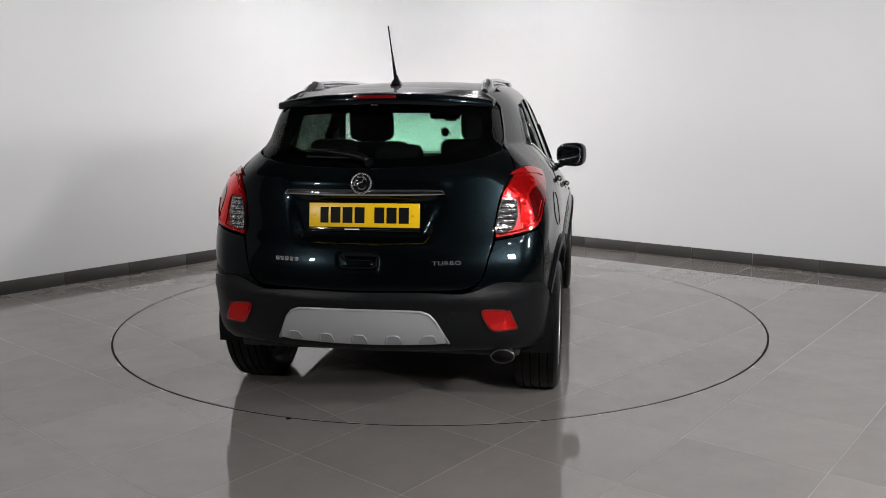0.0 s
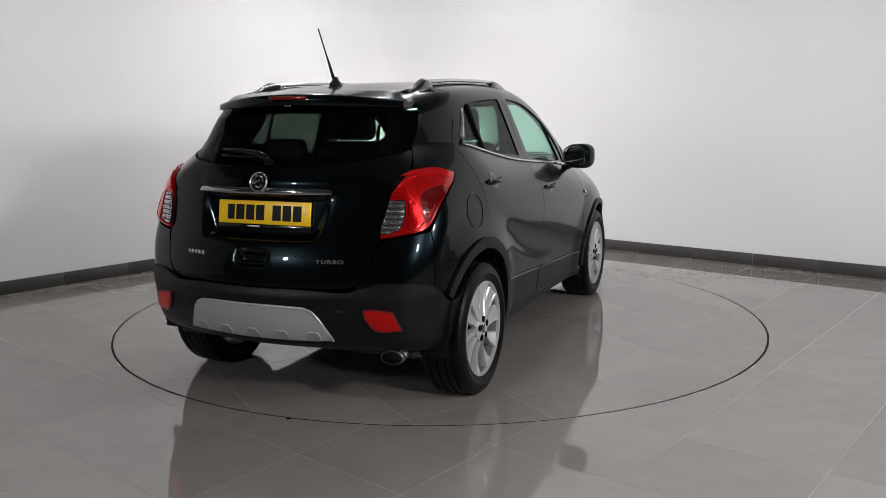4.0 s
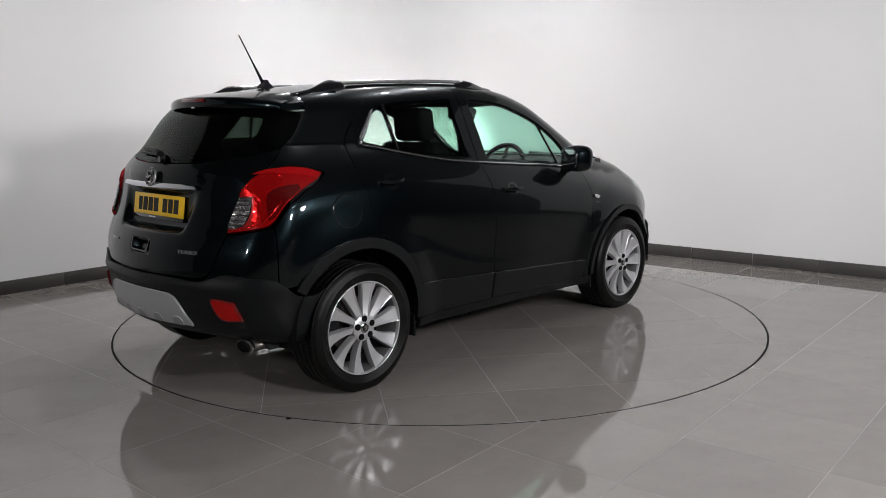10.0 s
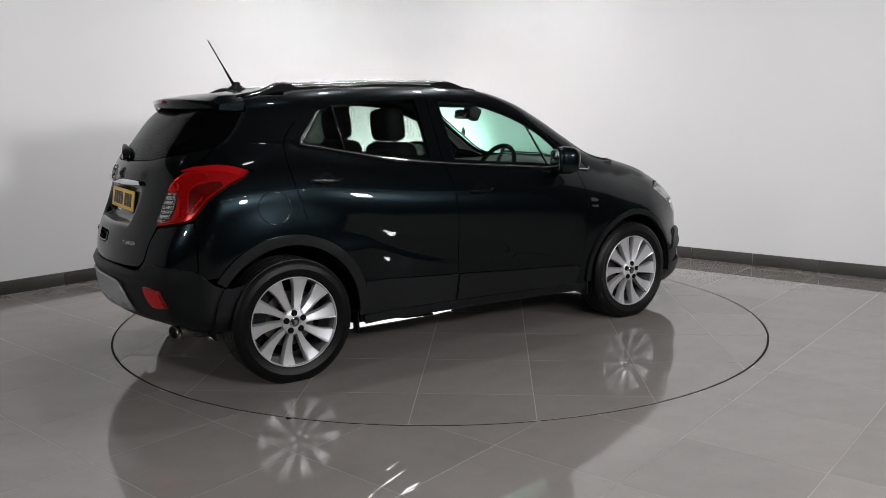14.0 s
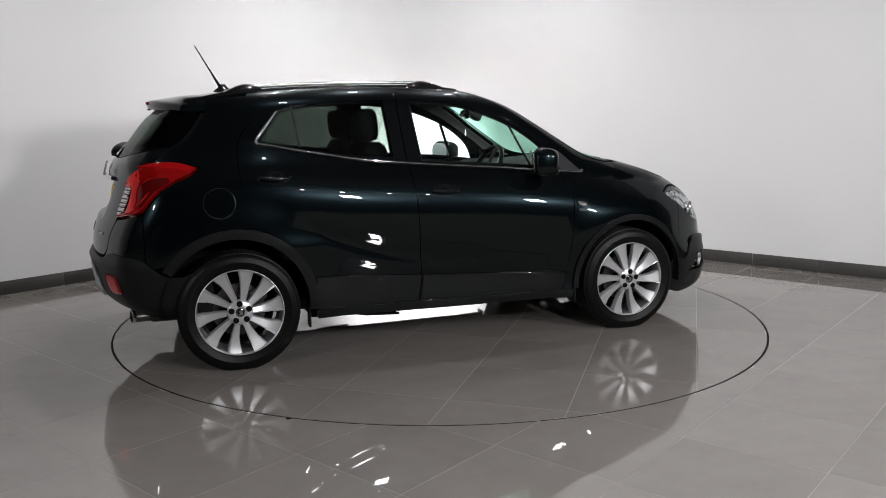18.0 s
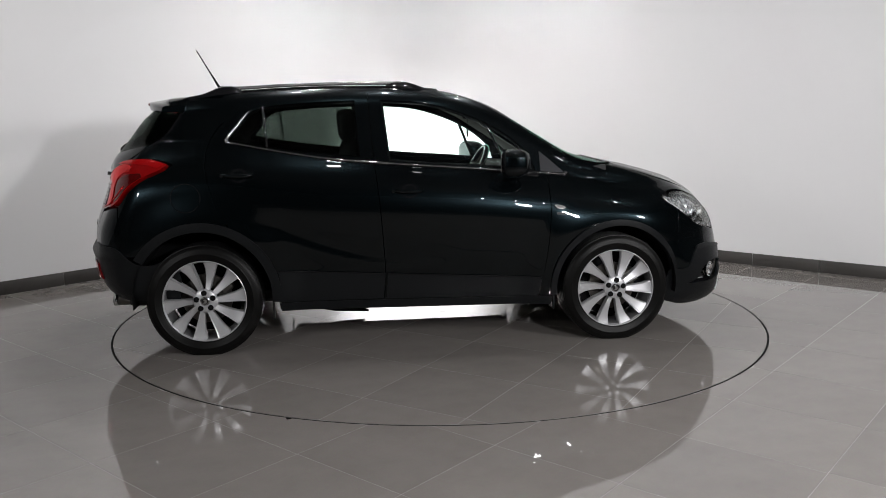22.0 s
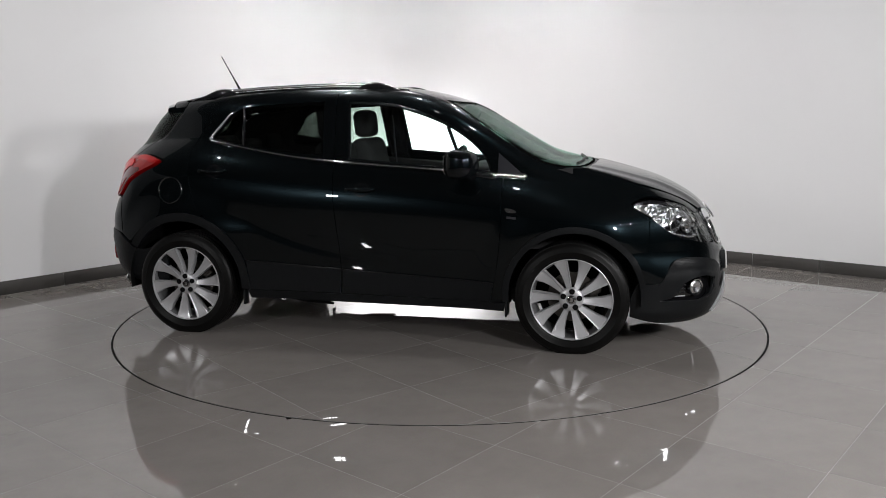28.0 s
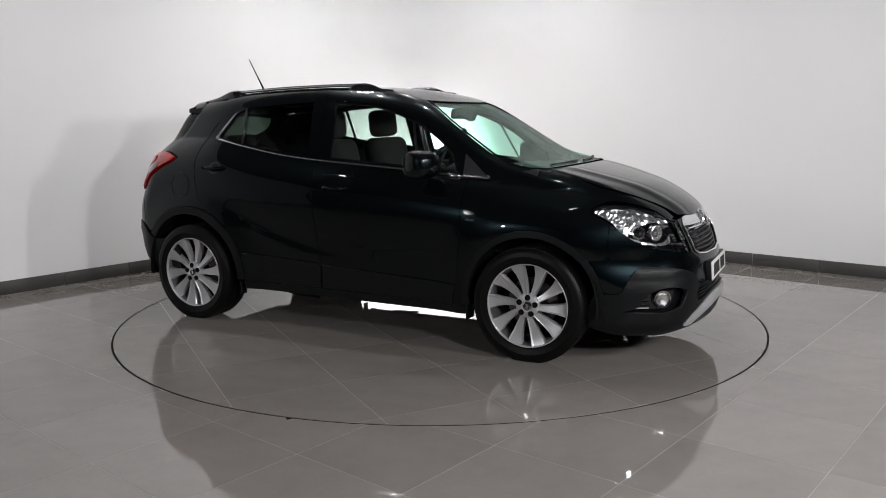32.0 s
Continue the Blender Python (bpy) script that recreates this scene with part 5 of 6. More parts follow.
# ---- side fittings ----
q = lay("side", np.array([(-1.351 + 0.086 * math.cos(a), 0.951 + 0.084 * math.sin(a)) for a in np.linspace(0, 2 * math.pi, 48, endpoint=False)]), 1)
tube("fuel_flap_joint", q + normals(q) * 0.0004, 0.0032, GLOSS_BLACK, car, "round joint of the fuel flap", True, 6)
for s in (1, -1):
    belt = [(x, float(belt_line(x)) - 0.004) for x in np.linspace(-1.115, 0.80, 40)]
    q = lay("side", np.array(belt), s)
    q = q + normals(q) * 0.004
    tube("belt_strip", q, 0.0085, CHROME, car, "chrome strip along the window line", flat=0.75)
    q = lay("side", np.array([(0.803, 1.058), (0.86, 1.056), (0.93, 1.050), (0.968, 1.048), (0.975, 1.054), (0.962, 1.066)]), s)
    tube("belt_strip", q + normals(q) * 0.005, 0.0085, CHROME, car, "chrome tip of the window strip", flat=0.75)
    q = lay("side", np.array([(-1.118, 1.272), (-1.122, 1.284), (-1.108, 1.304), (-1.054, 1.372), (-1.000, 1.440), (-0.985, 1.452)]), s)
    tube("window_trim", q + normals(q) * 0.003, [0.013, 0.016, 0.014, 0.011, 0.008, 0.005], EMBLEM, car, "chrome rear edge of the window line", flat=0.7)
    q = lay("side", np.array([(-0.905, 1.480), (-0.892, 1.36), (-0.878, 1.236)]), s)
    tube("window_divider", q, 0.014, GLOSS_BLACK, car, "dark divider bar in the rear side window", flat=0.6)
    q = lay("side", np.array([(0.478, 1.352), (0.540, 1.215), (0.592, 1.102)]), s)
    tube("window_divider", q - normals(q) * 0.002, 0.015, GLOSS_BLACK, car, "black divider bar ahead of the front window", flat=0.5)
    # door handles over flat black ovals that paint the cups' shade
    for x, z in ((-1.040, 1.079), (-0.030, 0.971)):
        p = lay("side", np.array([[x, z]]), s)[0]
        nn = normals(p[None])[0]
        tilt = pose(0, 0, 0, math.degrees(math.atan2(nn[2], abs(nn[1]))) * s, 0, 0)
        base = Matrix.Translation((p[0], p[1], p[2])) @ tilt
        oval = np.array([(x + 0.050 * math.cos(a), z - 0.002 + 0.042 * math.sin(a)) for a in np.linspace(0, 2 * math.pi, 28, endpoint=False)])
        holder = skin("handle_cup", "side", oval, GLOSS_BLACK, car, "black oval for the shade behind the door handle", step=0, lift=0.0012, thick=0.003, gap=0, side=s)
        bow = [(-0.088, 0.004), (-0.070, 0.016), (-0.030, 0.024), (0.030, 0.024), (0.066, 0.016), (0.088, 0.004)]
        verts, faces, k = [], [], 10
        for bx, by in bow:
            hgt = 0.009 + 0.005 * (1 - abs(bx) / 0.09)
            for j in range(k):
                a = 2 * math.pi * j / k
                verts.append((bx, -s * (by + 0.008 * math.cos(a)), 0.006 + hgt * math.sin(a)))
        faces = [(i * k + j, i * k + (j + 1) % k, (i + 1) * k + (j + 1) % k, (i + 1) * k + j) for i in range(len(bow) - 1) for j in range(k)] + [tuple(range(k)), tuple(range((len(bow) - 1) * k, len(bow) * k))]
        part("handle_bar", mesh_from("handle_bar", verts, faces, PAINT, True), holder, "glossy pull handle", base)
        lathe("lock_cap", [(0.0005, 0.0), (0.010, 0.0), (0.012, -0.012), (0.0005, -0.012)], PAINT, holder, "round lock cap", 18, base @ Matrix.Translation((-0.098, -s * 0.010, 0)) @ pose(0, 0, 0, 0, 0, 180 if s > 0 else 0))
    # side indicator and small badge on the wing
    rep = loop([(0.868, 0.868), (0.905, 0.866), (0.938, 0.852), (0.920, 0.842), (0.880, 0.848)], 0.008)
    skin("side_indicator", "side", rep, CLEAR_LENS, car, "small clear side indicator", step=0, lift=0.008, thick=0.01, gap=0, side=s)
    skin("wing_badge", "side", loop([(0.880, 0.824, 1), (0.935, 0.820, 1), (0.935, 0.806, 1), (0.880, 0.810, 1)], 0.01), GREY_TRIM, car, "tiny plain grey badge", step=0, lift=0.002, thick=0.003, gap=0, side=s)
    # door mirror
    shell = bmesh.new()
    bmesh.ops.create_uvsphere(shell, u_segments=32, v_segments=20, radius=1.0)
    for v in shell.verts:
        c = v.co.copy()
        sx = abs(c.x) ** 0.75 * (1 if c.x > 0 else -1)
        sy = abs(c.y) ** 0.65 * (1 if c.y > 0 else -1)
        sz = abs(c.z) ** 0.62 * (1 if c.z > 0 else -1)
        depth = 0.114 if sx > 0 else 0.052
        v.co = Vector((sx * depth, sy * 0.103, sz * 0.086 * (1.0 + 0.08 * sy * s * -1)))
    mirror = part("door_mirror", bm_mesh("door_mirror", shell, PAINT, True), car, "glossy black-green door mirror", Matrix.Translation((0.592, -s * 0.878, 1.132)) @ pose(0, 0, 0, 0, 0, -s * 22))
    face = bmesh.new()
    bmesh.ops.create_uvsphere(face, u_segments=28, v_segments=12, radius=1.0)
    for v in face.verts:
        c = v.co.copy()
        v.co = Vector((c.x * 0.006 - 0.010, abs(c.y) ** 0.6 * (1 if c.y > 0 else -1) * 0.094, abs(c.z) ** 0.6 * (1 if c.z > 0 else -1) * 0.069))
    part("mirror_glass", bm_mesh("mirror_glass", face, CHROME, True), mirror, "mirror glass", Matrix.Translation((-0.037, 0, 0)))
    tube("mirror_arm", [(0.640, -s * 0.740, 1.045), (0.630, -s * 0.80, 1.052), (0.615, -s * 0.86, 1.080)], [0.040, 0.034, 0.028], GLOSS_BLACK, car, "black mirror arm", flat=0.6)
    part("mirror_foot", box("mirror_foot", (0.600, -s * 0.745 - 0.012, 1.030), (0.790, -s * 0.745 + 0.012, 1.075), GLOSS_BLACK, 0.01), car, "black mirror mount at the window corner")

# front wipers and exhaust
for y0, y1, x0 in ((-0.46, 0.02, 1.255), (0.10, 0.56, 1.30)):
    ys_ = np.linspace(y0, y1, 8)
    arm = []
    for k, y in enumerate(ys_):
        x = 1.325 - 0.16 * y * y - 0.03 - 0.02 * k / 7
        zz = lay("top", np.array([[x, y]]))[0][2]
        arm.append((x, y, zz + 0.001))
    tube("front_wiper", arm, [0.004, 0.005, 0.005, 0.005, 0.006, 0.007, 0.008, 0.010], CLADDING, car, "black front wiper lying on the windscreen")
pipe = tube("exhaust", [(-1.45, -0.55, 0.296), (-1.66, -0.605, 0.306), (-1.850, -0.630, 0.312)], [0.030, 0.050, 0.057], STEEL, car, "oval exhaust tail pipe", flat=0.62, seg=24)
# a black plug closes the pipe's end
tube("exhaust_bore", [(-1.76, -0.620, 0.3095), (-1.852, -0.6302, 0.312)], [0.050, 0.050], PIT, pipe, "black plug in the end of the exhaust pipe", flat=0.55, seg=24)
tube("exhaust_lip", [(-1.83, -0.627, 0.3115), (-1.847, -0.6298, 0.312)], [0.0585, 0.0585], CHROME, pipe, "bright exhaust lip", flat=0.62, seg=24)


# ---- wheels ----
TYRE_R, RIM_R = 0.342, 0.246


def spoke_mesh(k, n=10):
    """One broad blade of the alloy wheel, twisted a little, from hub to rim; its outer face looks to -y."""
    a0 = 2 * math.pi * k / n
    stations = [(0.050, 0.0, 0.015, 0.0), (0.075, 0.00, 0.0165, 0.004), (0.11, 0.01, 0.0195, 0.010), (0.15, 0.025, 0.0245, 0.012), (0.19, 0.045, 0.031, 0.010), (0.222, 0.065, 0.0395, 0.004), (0.2405, 0.075, 0.0445, -0.001)]
    verts, faces = [], []
    for r, skew, half, dip in stations:
        y = -0.098 + dip
        for w, dy in ((-1.0, 0.040), (-1.0, 0.004), (-0.93, -0.003), (-0.80, -0.001), (-0.66, 0.004), (0.60, 0.011), (0.84, 0.012), (1.0, 0.020), (1.0, 0.045)):
            a = a0 + skew + w * half / r
            verts.append((r * math.cos(a), y + dy, r * math.sin(a)))
    m = 9
    faces = [(i * m + j, i * m + (j + 1) % m, (i + 1) * m + (j + 1) % m, (i + 1) * m + j) for i in range(len(stations) - 1) for j in range(m)]
    faces += [tuple(range(m)), tuple((len(stations) - 1) * m + j for j in range(m))]
    me = mesh_from("spoke", verts, faces, ALLOY, True)
    bm = bmesh.new()
    bm.from_mesh(me)
    bmesh.ops.recalc_face_normals(bm, faces=bm.faces[:])
    bm.to_mesh(me)
    bm.free()
    me.set_sharp_from_angle(angle=radians(32))
    return me


def tyre_profile():
    out = [(0.240, -0.092), (0.250, -0.101), (0.262, -0.108), (0.285, -0.1125), (0.288, -0.1145), (0.292, -0.1125), (0.308, -0.111), (0.324, -0.104), (0.334, -0.094)]
    tread = []
    for a, b in ((-0.090, -0.066), (-0.058, -0.026), (-0.018, 0.018), (0.026, 0.058), (0.066, 0.090)):
        crown = 0.342 - 0.35 * a * a
        tread += [(0.334, a - 0.0015), (crown, a), (0.342 - 0.35 * b * b, b), (0.334, b + 0.0015)]
    back = [(0.334, 0.094), (0.324, 0.104), (0.308, 0.111), (0.285, 0.1125), (0.262, 0.108), (0.240, 0.092)]
    return out + tread + back


spoke_meshes = [spoke_mesh(k) for k in range(10)]
wheel = new("wheel", None)
wheel.parent = car
tagged(wheel, "silver ten-spoke alloy wheel with a black tyre")
tyre = lathe("tyre", tyre_profile(), RUBBER, wheel, "black road tyre", 96)
lathe("rim", [(0.240, -0.060), (0.244, -0.090), (0.2470, -0.100), (0.2462, -0.1045), (0.2435, -0.1060), (0.2412, -0.1045), (0.2398, -0.098), (0.2375, -0.060)], ALLOY, wheel, "thin silver lip of the alloy rim", 96)
# coloured darker than the lip, for the shade between the spokes
lathe("barrel", [(0.2374, -0.085), (0.2395, -0.086), (0.2395, 0.095), (0.236, 0.095), (0.228, 0.040), (0.226, -0.040)], BARREL, wheel, "inner barrel of the rim, darkened in colour for shade", 72)
for me in spoke_meshes:
    part("spoke", me, wheel, "silver blade spoke")
lathe("hub", [(0.0005, -0.060), (0.070, -0.060), (0.074, -0.080), (0.070, -0.092), (0.060, -0.099), (0.034, -0.1015), (0.030, -0.095), (0.0005, -0.095)], ALLOY, wheel, "silver wheel centre", 48)
lathe("centre_cap", [(0.0005, -0.1035), (0.022, -0.103), (0.0275, -0.099), (0.0275, -0.090), (0.0005, -0.090)], CHROME, wheel, "round chrome centre cap", 32)
lathe("cap_ground", [(0.0005, -0.1048), (0.019, -0.1044), (0.0195, -0.102), (0.0005, -0.102)], GLOSS_BLACK, wheel, "dark ground of the centre cap", 28)
mark = slab("cap_mark", loop([(-0.010, -0.010), (0.006, -0.013), (0.012, -0.002), (0.010, 0.010), (-0.002, 0.014), (-0.009, 0.006), (-0.001, 0.001)], 0.004), [], 0.1046, 0.1056, CHROME)
part("cap_mark", mark, wheel, "plain chrome shape on the cap", pose(0, 0, 0, 90, 0, 0))
for k in range(5):
    a = math.radians(90 + 72 * k)
    # no hole is cut: a black disc paints the recess's shade
    lathe("bolt_hole", [(0.0005, -0.0965), (0.0168, -0.0965), (0.0168, -0.1035), (0.0158, -0.1035), (0.0150, -0.1005), (0.0005, -0.1005)], PIT, wheel, "black disc for the shade in a bolt recess", 20, Matrix.Translation((0.050 * math.cos(a), -0.0008, 0.050 * math.sin(a))))
    lathe("wheel_bolt", [(0.0005, -0.1020), (0.0085, -0.1025), (0.0095, -0.0990), (0.0005, -0.0990)], DARK, wheel, "steel wheel bolt", 12, Matrix.Translation((0.050 * math.cos(a), -0.0012, 0.050 * math.sin(a))))
lathe("brake_disc", [(0.060, -0.010), (0.150, -0.010), (0.150, 0.012), (0.060, 0.012)], STEEL, wheel, "worn steel brake disc", 48)
lathe("disc_bell", [(0.0005, -0.030), (0.065, -0.030), (0.072, -0.008), (0.072, 0.02), (0.0005, 0.02)], DARK, wheel, "dark brake disc bell", 32)
lathe("back_plate", [(0.0005, 0.030), (0.205, 0.030), (0.205, 0.040), (0.0005, 0.040)], DARK, wheel, "dark plate behind the brake", 32)
part("brake_caliper", bm_mesh("brake_caliper", box_bm((-0.045, -0.035, 0.095), (0.045, 0.035, 0.175), 0.015), STEEL, True), wheel, "grey brake caliper", pose(0, 0, 0, 0, 58, 0))
for y0, y1, turn in ((-0.088, -0.068, 0.0), (0.068, 0.088, 0.5)):
    verts, faces = [], []
    for k in range(72):
        a = 2 * math.pi * (k + turn) / 72
        for da in (0.0, 0.030):
            for y, r in ((y0, 0.3365), (y1, 0.3365), (y1, 0.3415), (y0, 0.3405)):
                verts.append((r * math.cos(a + da + (y - y0) * 0.6), y, r * math.sin(a + da + (y - y0) * 0.6)))
        o = 8 * k
        faces += [(o + 3, o + 2, o + 6, o + 7), (o, o + 3, o + 7, o + 4), (o + 1, o + 5, o + 6, o + 2), (o, o + 1, o + 2, o + 3), (o + 4, o + 7, o + 6, o + 5)]
    tagged(part("tread_shoulder", mesh_from("tread_shoulder", verts, faces, RUBBER), wheel, "blocky shoulder of the tread"), kind="stuff")
WHEEL_Y = 0.762
AXLE_X, AXLE_Z = WHEEL_X - 0.009, 0.3325     # the tyres are pressed flat by a finger's width where they stand
wheel.matrix_basis = Matrix.Translation((-AXLE_X, -WHEEL_Y, AXLE_Z)) @ pose(0, 0, 0, 0, -4, 0)
wheels = [wheel, copy_thing(wheel, Matrix.Translation((AXLE_X, -WHEEL_Y, AXLE_Z)) @ pose(0, 0, 0, 0, 5, 0)),
          copy_thing(wheel, Matrix.Translation((-AXLE_X, WHEEL_Y, AXLE_Z)) @ pose(0, 0, 0, 0, 0, 180) @ pose(0, 0, 0, 0, 20, 0)),
          copy_thing(wheel, Matrix.Translation((AXLE_X, WHEEL_Y, AXLE_Z)) @ pose(0, 0, 0, 0, 0, 180) @ pose(0, 0, 0, 0, 33, 0))]
for w in wheels:
    m = w.matrix_basis
    for ob in w.children:
        if ob.name.startswith(("tyre", "tread")):
            ob.data = ob.data.copy()
            for v in ob.data.vertices:
                p = m @ v.co
                if p.z < 0.06:
                    p.y += math.copysign(0.004, p.y - w.location.y) * (1 - max(p.z, 0) / 0.06) * (abs(p.y - w.location.y) > 0.08)
                p.z = max(p.z, 0.0012)
                v.co = m.inverted() @ p


# ---- cabin ----
def cushion(name, lo, hi, bevel, mat, parent, label, place=None):
    return part(name, bm_mesh(name, box_bm(lo, hi, bevel, 3), mat, True), parent, label, place)


part("cabin_floor", box("cabin_floor", (-1.75, -0.70, 0.28), (1.15, 0.70, 0.36), CABIN, 0.02), car, "black cabin carpet")
for s in (1, -1):
    skin("door_lining", "side", loop([(-1.15, 1.235, 1), (-0.5, 1.145), (0.1, 1.095), (0.78, 1.045, 1), (0.80, 0.45, 1), (-0.80, 0.45, 1), (-1.05, 0.85)]), CABIN, car, "black door lining", step=0.08, lift=-0.045, thick=0.02, gap=0, side=s)
    seat = new("front_seat", None)
    seat.parent = car
    tagged(seat, "dark cloth front seat with headrest")
    seat.matrix_basis = Matrix.Translation((0, -s * 0.36, 0))
    cushion("seat_cushion", (-0.28, -0.25, 0.52), (0.26, 0.25, 0.68), 0.06, CLOTH, seat, "dark cloth seat cushion")
    cushion("seat_back", (-0.075, -0.245, 0.0), (0.075, 0.245, 0.675), 0.065, CLOTH, seat, "dark cloth seat back", Matrix.Translation((-0.24, 0, 0.60)) @ pose(0, 0, 0, 0, -13, 0))
    cushion("headrest", (-0.065, -0.142, -0.108), (0.060, 0.142, 0.095), 0.05, CLOTH, seat, "dark cloth headrest", Matrix.Translation((-0.395, 0, 1.372)) @ pose(0, 0, 0, 0, -6, 0))
    tube("seat_belt", [(-0.255, -s * 0.235, 1.43), (-0.245, -s * 0.245, 1.25), (-0.235, -s * 0.262, 1.05), (-0.225, -s * 0.285, 0.75)], 0.022, GREY_TRIM, seat, "dark grey seat belt", flat=0.12, seg=8)
    for y in (-0.05, 0.05):
        tube("headrest_post", [(-0.375, y, 1.22), (-0.395, y, 1.30)], 0.006, CHROME, seat, "steel headrest post", seg=6)
    skin("rear_lining", "side", loop([(-1.13, 1.30, 1), (-1.05, 1.40), (-1.06, 1.50, 1), (-1.42, 1.46, 1), (-1.62, 1.28, 1), (-1.66, 0.90, 1), (-1.20, 0.90, 1)]), CABIN, car, "black lining of the luggage space", step=0.06, lift=-0.03, thick=0.02, gap=0, side=s)
bench = new("rear_bench", None)
bench.parent = car
tagged(bench, "dark cloth rear bench")
cushion("bench_cushion", (-1.02, -0.60, 0.54), (-0.52, 0.60, 0.70), 0.06, CLOTH, bench, "dark cloth bench cushion")
cushion("bench_back", (-0.07, -0.60, 0.0), (0.07, 0.60, 0.56), 0.06, CLOTH, bench, "dark cloth bench back", Matrix.Translation((-1.03, 0, 0.66)) @ pose(0, 0, 0, 0, -16, 0))
for y in (-0.36, 0.0, 0.36):
    cushion("bench_headrest", (-0.055, -0.13, 0.0), (0.055, 0.13, 0.115 if y else 0.085), 0.04, CLOTH, bench, "dark cloth rear headrest", Matrix.Translation((-1.185, y, 1.180)) @ pose(0, 0, 0, 0, -10, 0))
part("parcel_shelf", box("parcel_shelf", (-1.70, -0.56, 1.10), (-1.25, 0.56, 1.125), CABIN, 0.01), car, "black parcel shelf")

dash = loop([(0.55, 0.60, 1), (0.60, 1.02), (0.68, 1.075), (0.85, 1.08), (1.05, 1.085), (1.25, 1.10, 1), (1.25, 0.60, 1)], 0.04)
v, f = region(dash, [], 0)
verts = [(x, y, z) for y in (-0.66, 0.66) for x, z in v]
faces = [tuple(t) for t in f.tolist()] + [tuple(i + len(v) for i in t) for t in f.tolist()] + [(a, b, b + len(v), a + len(v)) for a, b in rim_edges(f)]
bm = bmesh.new()
me = mesh_from("dashboard", verts, faces, CABIN)
bm.from_mesh(me)
bmesh.ops.recalc_face_normals(bm, faces=bm.faces[:])
bm.to_mesh(me)
bm.free()
dashboard = part("dashboard", me, car, "black dashboard")
hood = bmesh.new()
bmesh.ops.create_uvsphere(hood, u_segments=24, v_segments=12, radius=1.0)
for q in hood.verts:
    q.co = Vector((q.co.x * 0.14, q.co.y * 0.19, q.co.z * 0.055))
part("instrument_hood", bm_mesh("instrument_hood", hood, CABIN, True), dashboard, "black instrument hood", Matrix.Translation((0.68, -0.37, 1.075)))
ring = [(0.19 * math.cos(a), 0.19 * math.sin(a)) for a in np.linspace(0, 2 * math.pi, 36, endpoint=False)]
steering = new("steering_wheel", None)
steering.parent = car
tagged(steering, "black three-spoke steering wheel")
steering.matrix_basis = Matrix.Translation((0.43, -0.37, 1.045)) @ pose(0, 0, 0, 0, -62, 0)
tube("wheel_ring", [(x, y, 0) for x, y in ring], 0.017, GLOSS_BLACK, steering, "black leather rim", True, 10)
cushion("airbag_cover", (-0.07, -0.08, -0.03), (0.07, 0.08, 0.03), 0.025, CABIN, steering, "black airbag cover")
for a in (0, 180, 270):
    c, d = math.cos(radians(a + 90)), math.sin(radians(a + 90))
    tube("wheel_spoke", [(0.05 * c, 0.05 * d, 0), (0.18 * c, 0.18 * d, 0)], [0.022, 0.014], CABIN, steering, "black steering spoke", flat=0.5)
tube("steering_column", [(0.44, -0.37, 1.03), (0.70, -0.37, 0.93)], [0.04, 0.05], CABIN, dashboard, "black steering column")

# headliner, interior mirror and a round air freshener on its cord
skin("headliner", "top", loop([(0.38, -0.44, 1), (0.44, 0.0), (0.38, 0.44, 1), (-1.32, 0.49, 1), (-1.40, 0.0), (-1.32, -0.49, 1)]), LINING, car, "grey headliner", step=0.10, lift=-0.045, thick=0.01, gap=0)
cushion("inside_mirror", (-0.018, -0.118, -0.034), (0.018, 0.118, 0.034), 0.015, GLOSS_BLACK, car, "black inside mirror", Matrix.Translation((0.445, 0.030, 1.430)) @ pose(0, 0, 0, 0, 8, -12))
cushion("mirror_mount", (-0.05, -0.045, -0.045), (0.06, 0.045, 0.05), 0.02, CABIN, car, "black sensor housing at the windscreen", Matrix.Translation((0.500, 0, 1.440)) @ pose(0, 0, 0, 0, 28, 0))
tube("freshener_cord", [(0.455, 0.035, 1.40), (0.455, 0.035, 1.335)], 0.0015, GLOSS_BLACK, car, "thin black cord", seg=5)
lathe("air_freshener", [(0.0005, -0.004), (0.030, -0.004), (0.034, 0.0), (0.030, 0.004), (0.0005, 0.004)], GLOSS_BLACK, car, "round black hanging air freshener", 28, Matrix.Translation((0.455, 0.035, 1.302)) @ pose(0, 0, 0, 0, 0, 75))


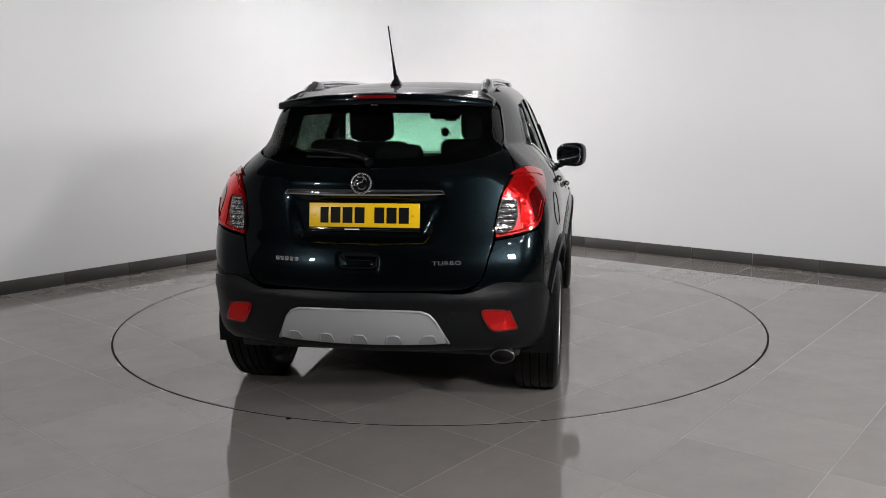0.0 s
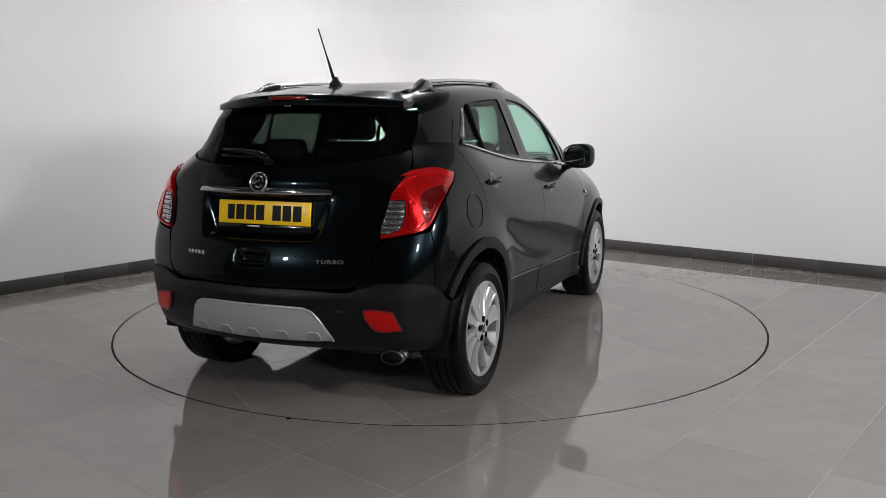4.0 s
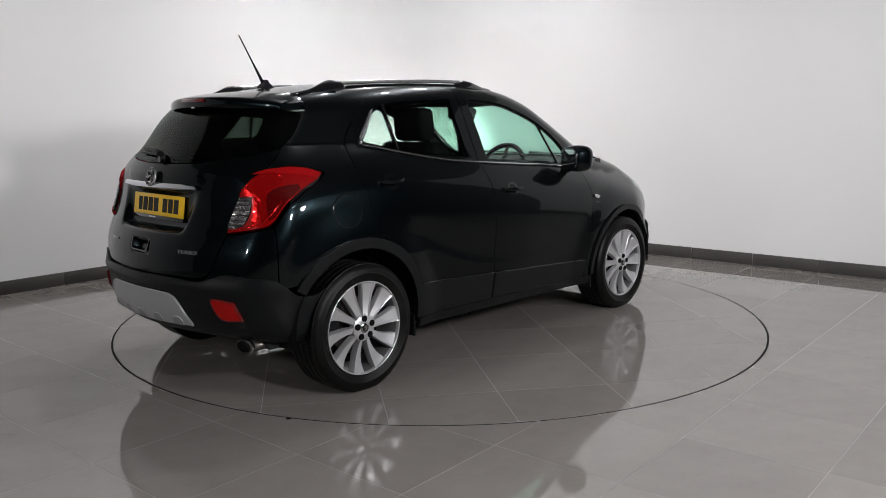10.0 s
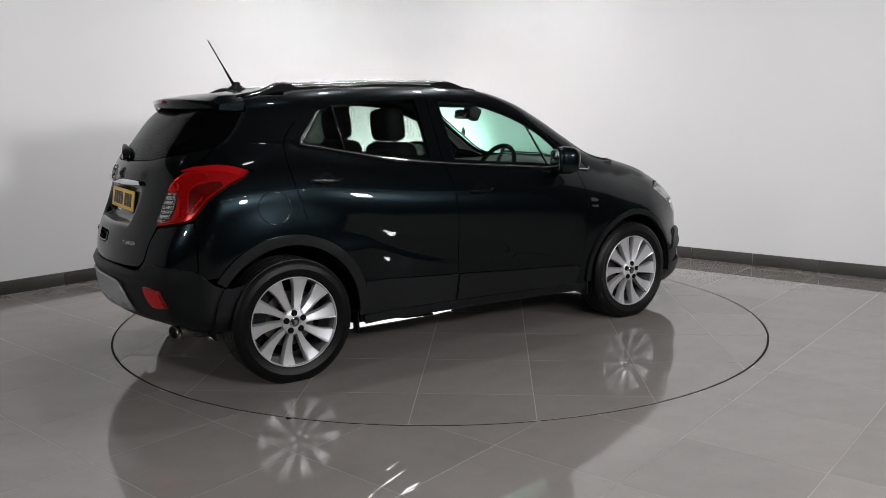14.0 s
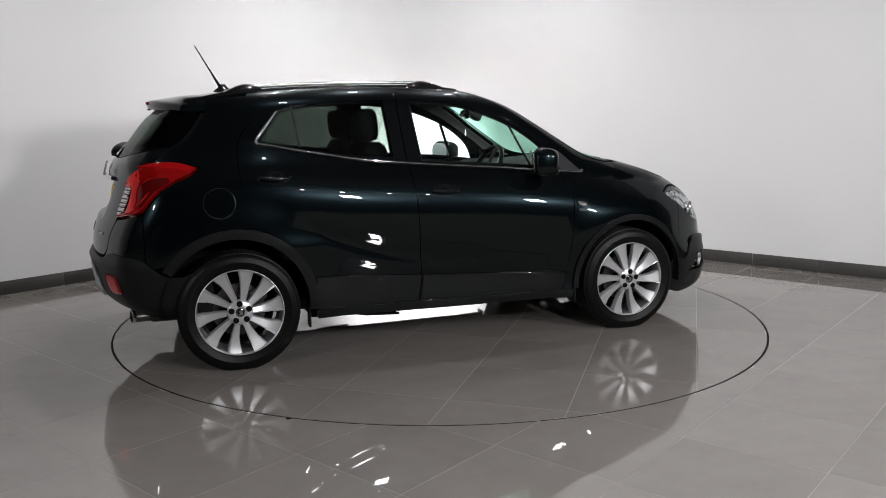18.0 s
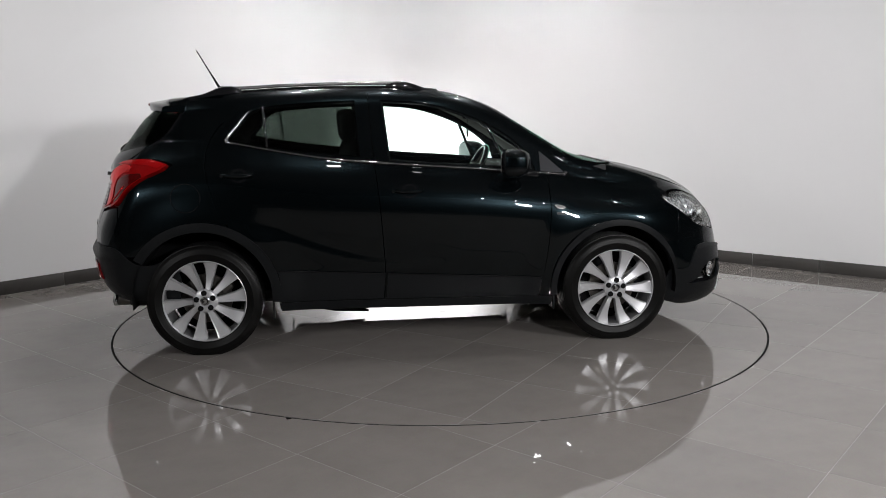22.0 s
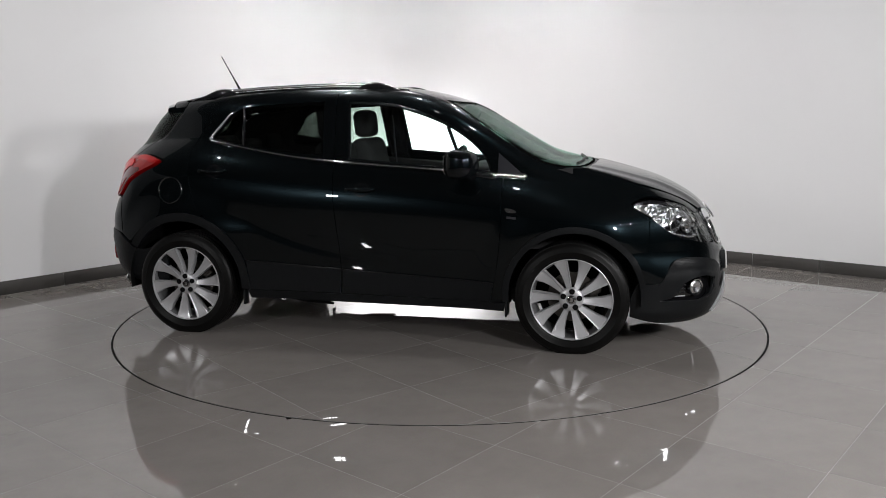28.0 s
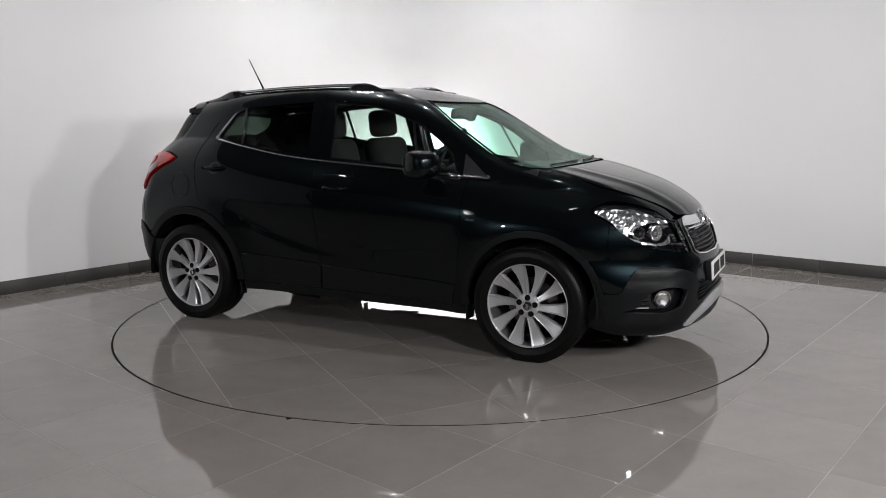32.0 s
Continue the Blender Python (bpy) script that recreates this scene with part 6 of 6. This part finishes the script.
# ---- floor, turntable and skirting tiles ----
def tiles(parent, u0, u1, v0, v1, pu, pv, keep, cut, rest):
    """Square tiles over a stretch of floor; keep(mid, reach) says which are wanted, cut(loop) trims one to its outline."""
    whole = slab("tile", [(JOINT / 2, JOINT / 2), (TILE_SIZE - JOINT / 2, JOINT / 2), (TILE_SIZE - JOINT / 2, TILE_SIZE - JOINT / 2), (JOINT / 2, TILE_SIZE - JOINT / 2)], [], -0.001, 0.0, TILE)
    i0, i1 = math.floor((u0 - pu) / TILE_SIZE), math.ceil((u1 - pu) / TILE_SIZE)
    j0, j1 = math.floor((v0 - pv) / TILE_SIZE), math.ceil((v1 - pv) / TILE_SIZE)
    far = []
    for i in range(i0, i1):
        for j in range(j0, j1):
            a, b = max(pu + i * TILE_SIZE, u0), max(pv + j * TILE_SIZE, v0)
            c, d = min(pu + (i + 1) * TILE_SIZE, u1), min(pv + (j + 1) * TILE_SIZE, v1)
            if c - a < 0.02 or d - b < 0.02:
                continue
            lp = [(a + JOINT / 2, b + JOINT / 2), (c - JOINT / 2, b + JOINT / 2), (c - JOINT / 2, d - JOINT / 2), (a + JOINT / 2, d - JOINT / 2)]
            rs = [math.hypot(*p) for p in lp]
            state = keep(lp, rs)
            if state == "no":
                continue
            if rest(a, b):
                far.append(lp)
                continue
            if state == "whole" and c - a > TILE_SIZE - 1e-4 and d - b > TILE_SIZE - 1e-4:
                part("tile", whole, parent, m=Matrix.Translation((a, b, 0)))
            else:
                piece = cut(lp) if state == "cut" else lp
                if piece is not None:
                    part("tile", slab("cut_tile", piece, [], -0.001, 0.0, TILE), parent)
    if far:
        verts = [(x, y, z) for lp in far for z in (0.0, -0.001) for x, y in lp]
        faces = []
        for k in range(len(far)):
            o = 8 * k
            faces += [(o, o + 1, o + 2, o + 3)] + [(o + (e + 1) % 4, o + e, o + 4 + e, o + 4 + (e + 1) % 4) for e in range(4)]
        tagged(part("far_tiles", mesh_from("far_tiles", verts, faces, TILE), parent), kind="stuff")


def trim(lp, r, outer):
    """The part of a convex loop inside (or outside) a circle of radius r, or None if nothing is left."""
    out, n = [], len(lp)
    dense = []
    for k in range(n):
        (x1, y1), (x2, y2) = lp[k], lp[(k + 1) % n]
        dense += [(x1 + (x2 - x1) * t / 60, y1 + (y2 - y1) * t / 60) for t in range(60)]
    good = [(math.hypot(*p) > r) == outer for p in dense]
    if all(good):
        return lp
    if not any(good):
        return None
    k = next(i for i in range(len(dense)) if good[i] and not good[i - 1])
    dense, good = dense[k:] + dense[:k], good[k:] + good[:k]
    run = good.index(False) if False in good else len(good)
    if any(good[run:]):
        last = len(good) - 1 - good[::-1].index(True)
        dense2 = [p for p, g in zip(dense, good) if g]
        out = dense2
    else:
        out = dense[:run]
    a1, a0 = math.atan2(out[-1][1], out[-1][0]), math.atan2(out[0][1], out[0][0])
    d = (a0 - a1 + math.pi) % (2 * math.pi) - math.pi
    arc = [(r * math.cos(a1 + d * t / 8), r * math.sin(a1 + d * t / 8)) for t in range(9)]
    slim = [out[0]] + [p for p in out[1:-1] if any(abs(p[0] - q[0]) + abs(p[1] - q[1]) < 1e-9 for q in lp)] + [out[-1]]
    return slim + arc[1:-1] if len(slim) + 7 >= 3 else None


def floor_keep(lp, rs):
    if max(rs) < HOLE:
        return "no"
    nearest = min(min(rs), math.hypot(min(max(0, lp[0][0]), lp[1][0]), min(max(0, lp[0][1]), lp[2][1])))
    return "whole" if nearest > HOLE else "cut"


def table_keep(lp, rs):
    nearest = math.hypot(min(max(0, lp[0][0]), lp[1][0]), min(max(0, lp[0][1]), lp[2][1]))
    return "no" if nearest > TABLE_RADIUS - 0.02 else "whole" if max(rs) < TABLE_RADIUS - 0.007 else "cut"


tiles(floor_ob, WALL_BACK, WALL_R - 0.019, WALL_NEAR, WALL_L - 0.019, TILE_U, TILE_V, floor_keep, lambda lp: trim(lp, HOLE, True), lambda a, b: room(a, b).y < -3.3 or a < -4.2)
tiles(turntable, -2.4, 2.4, -2.4, 2.4, 0.0, 0.0, table_keep, lambda lp: trim(lp, TABLE_RADIUS - 0.004, False), lambda a, b: False)

skirting = new("skirting", None)
tagged(skirting, "dark grey tiled skirting along white studio walls", kind="structure")
for k in range(12):
    a = 2.34 - k * TILE_SIZE
    end = min(a + TILE_SIZE, WALL_R - 0.012) if k else WALL_R - 0.012
    part("skirting_tile", box("skirting_tile", (a + 0.0025, WALL_L - 0.011, 0.0), (end - 0.0025, WALL_L, SKIRT), SKIRTING, 0.0012, 1), skirting, m=TURNED)
    b = 2.45 - k * TILE_SIZE
    lo, hi = b, (b + TILE_SIZE if k else WALL_L - 0.012)
    if hi - lo > 0.02:
        part("skirting_tile", box("skirting_tile", (WALL_R - 0.011, lo + 0.0025, 0.0), (WALL_R, hi - 0.0025, SKIRT), SKIRTING, 0.0012, 1), skirting, m=TURNED)


# ---- what moves: the turntable and the car on it ----
def motions():
    times = [2.0 * k for k in range(17)]
    turn = [TURN_START + TURN_RATE * t for t in times]
    walk(turntable, [(t, pose(0, 0, 0, 0, 0, a + TABLE_TILE_TURN)) for t, a in zip(times, turn)])
    walk(car, [(t, pose(0, 0, 0, 0, 0, a) @ pose(CAR_SEAT[0], CAR_SEAT[1], 0)) for t, a in zip(times, turn)])


motions()
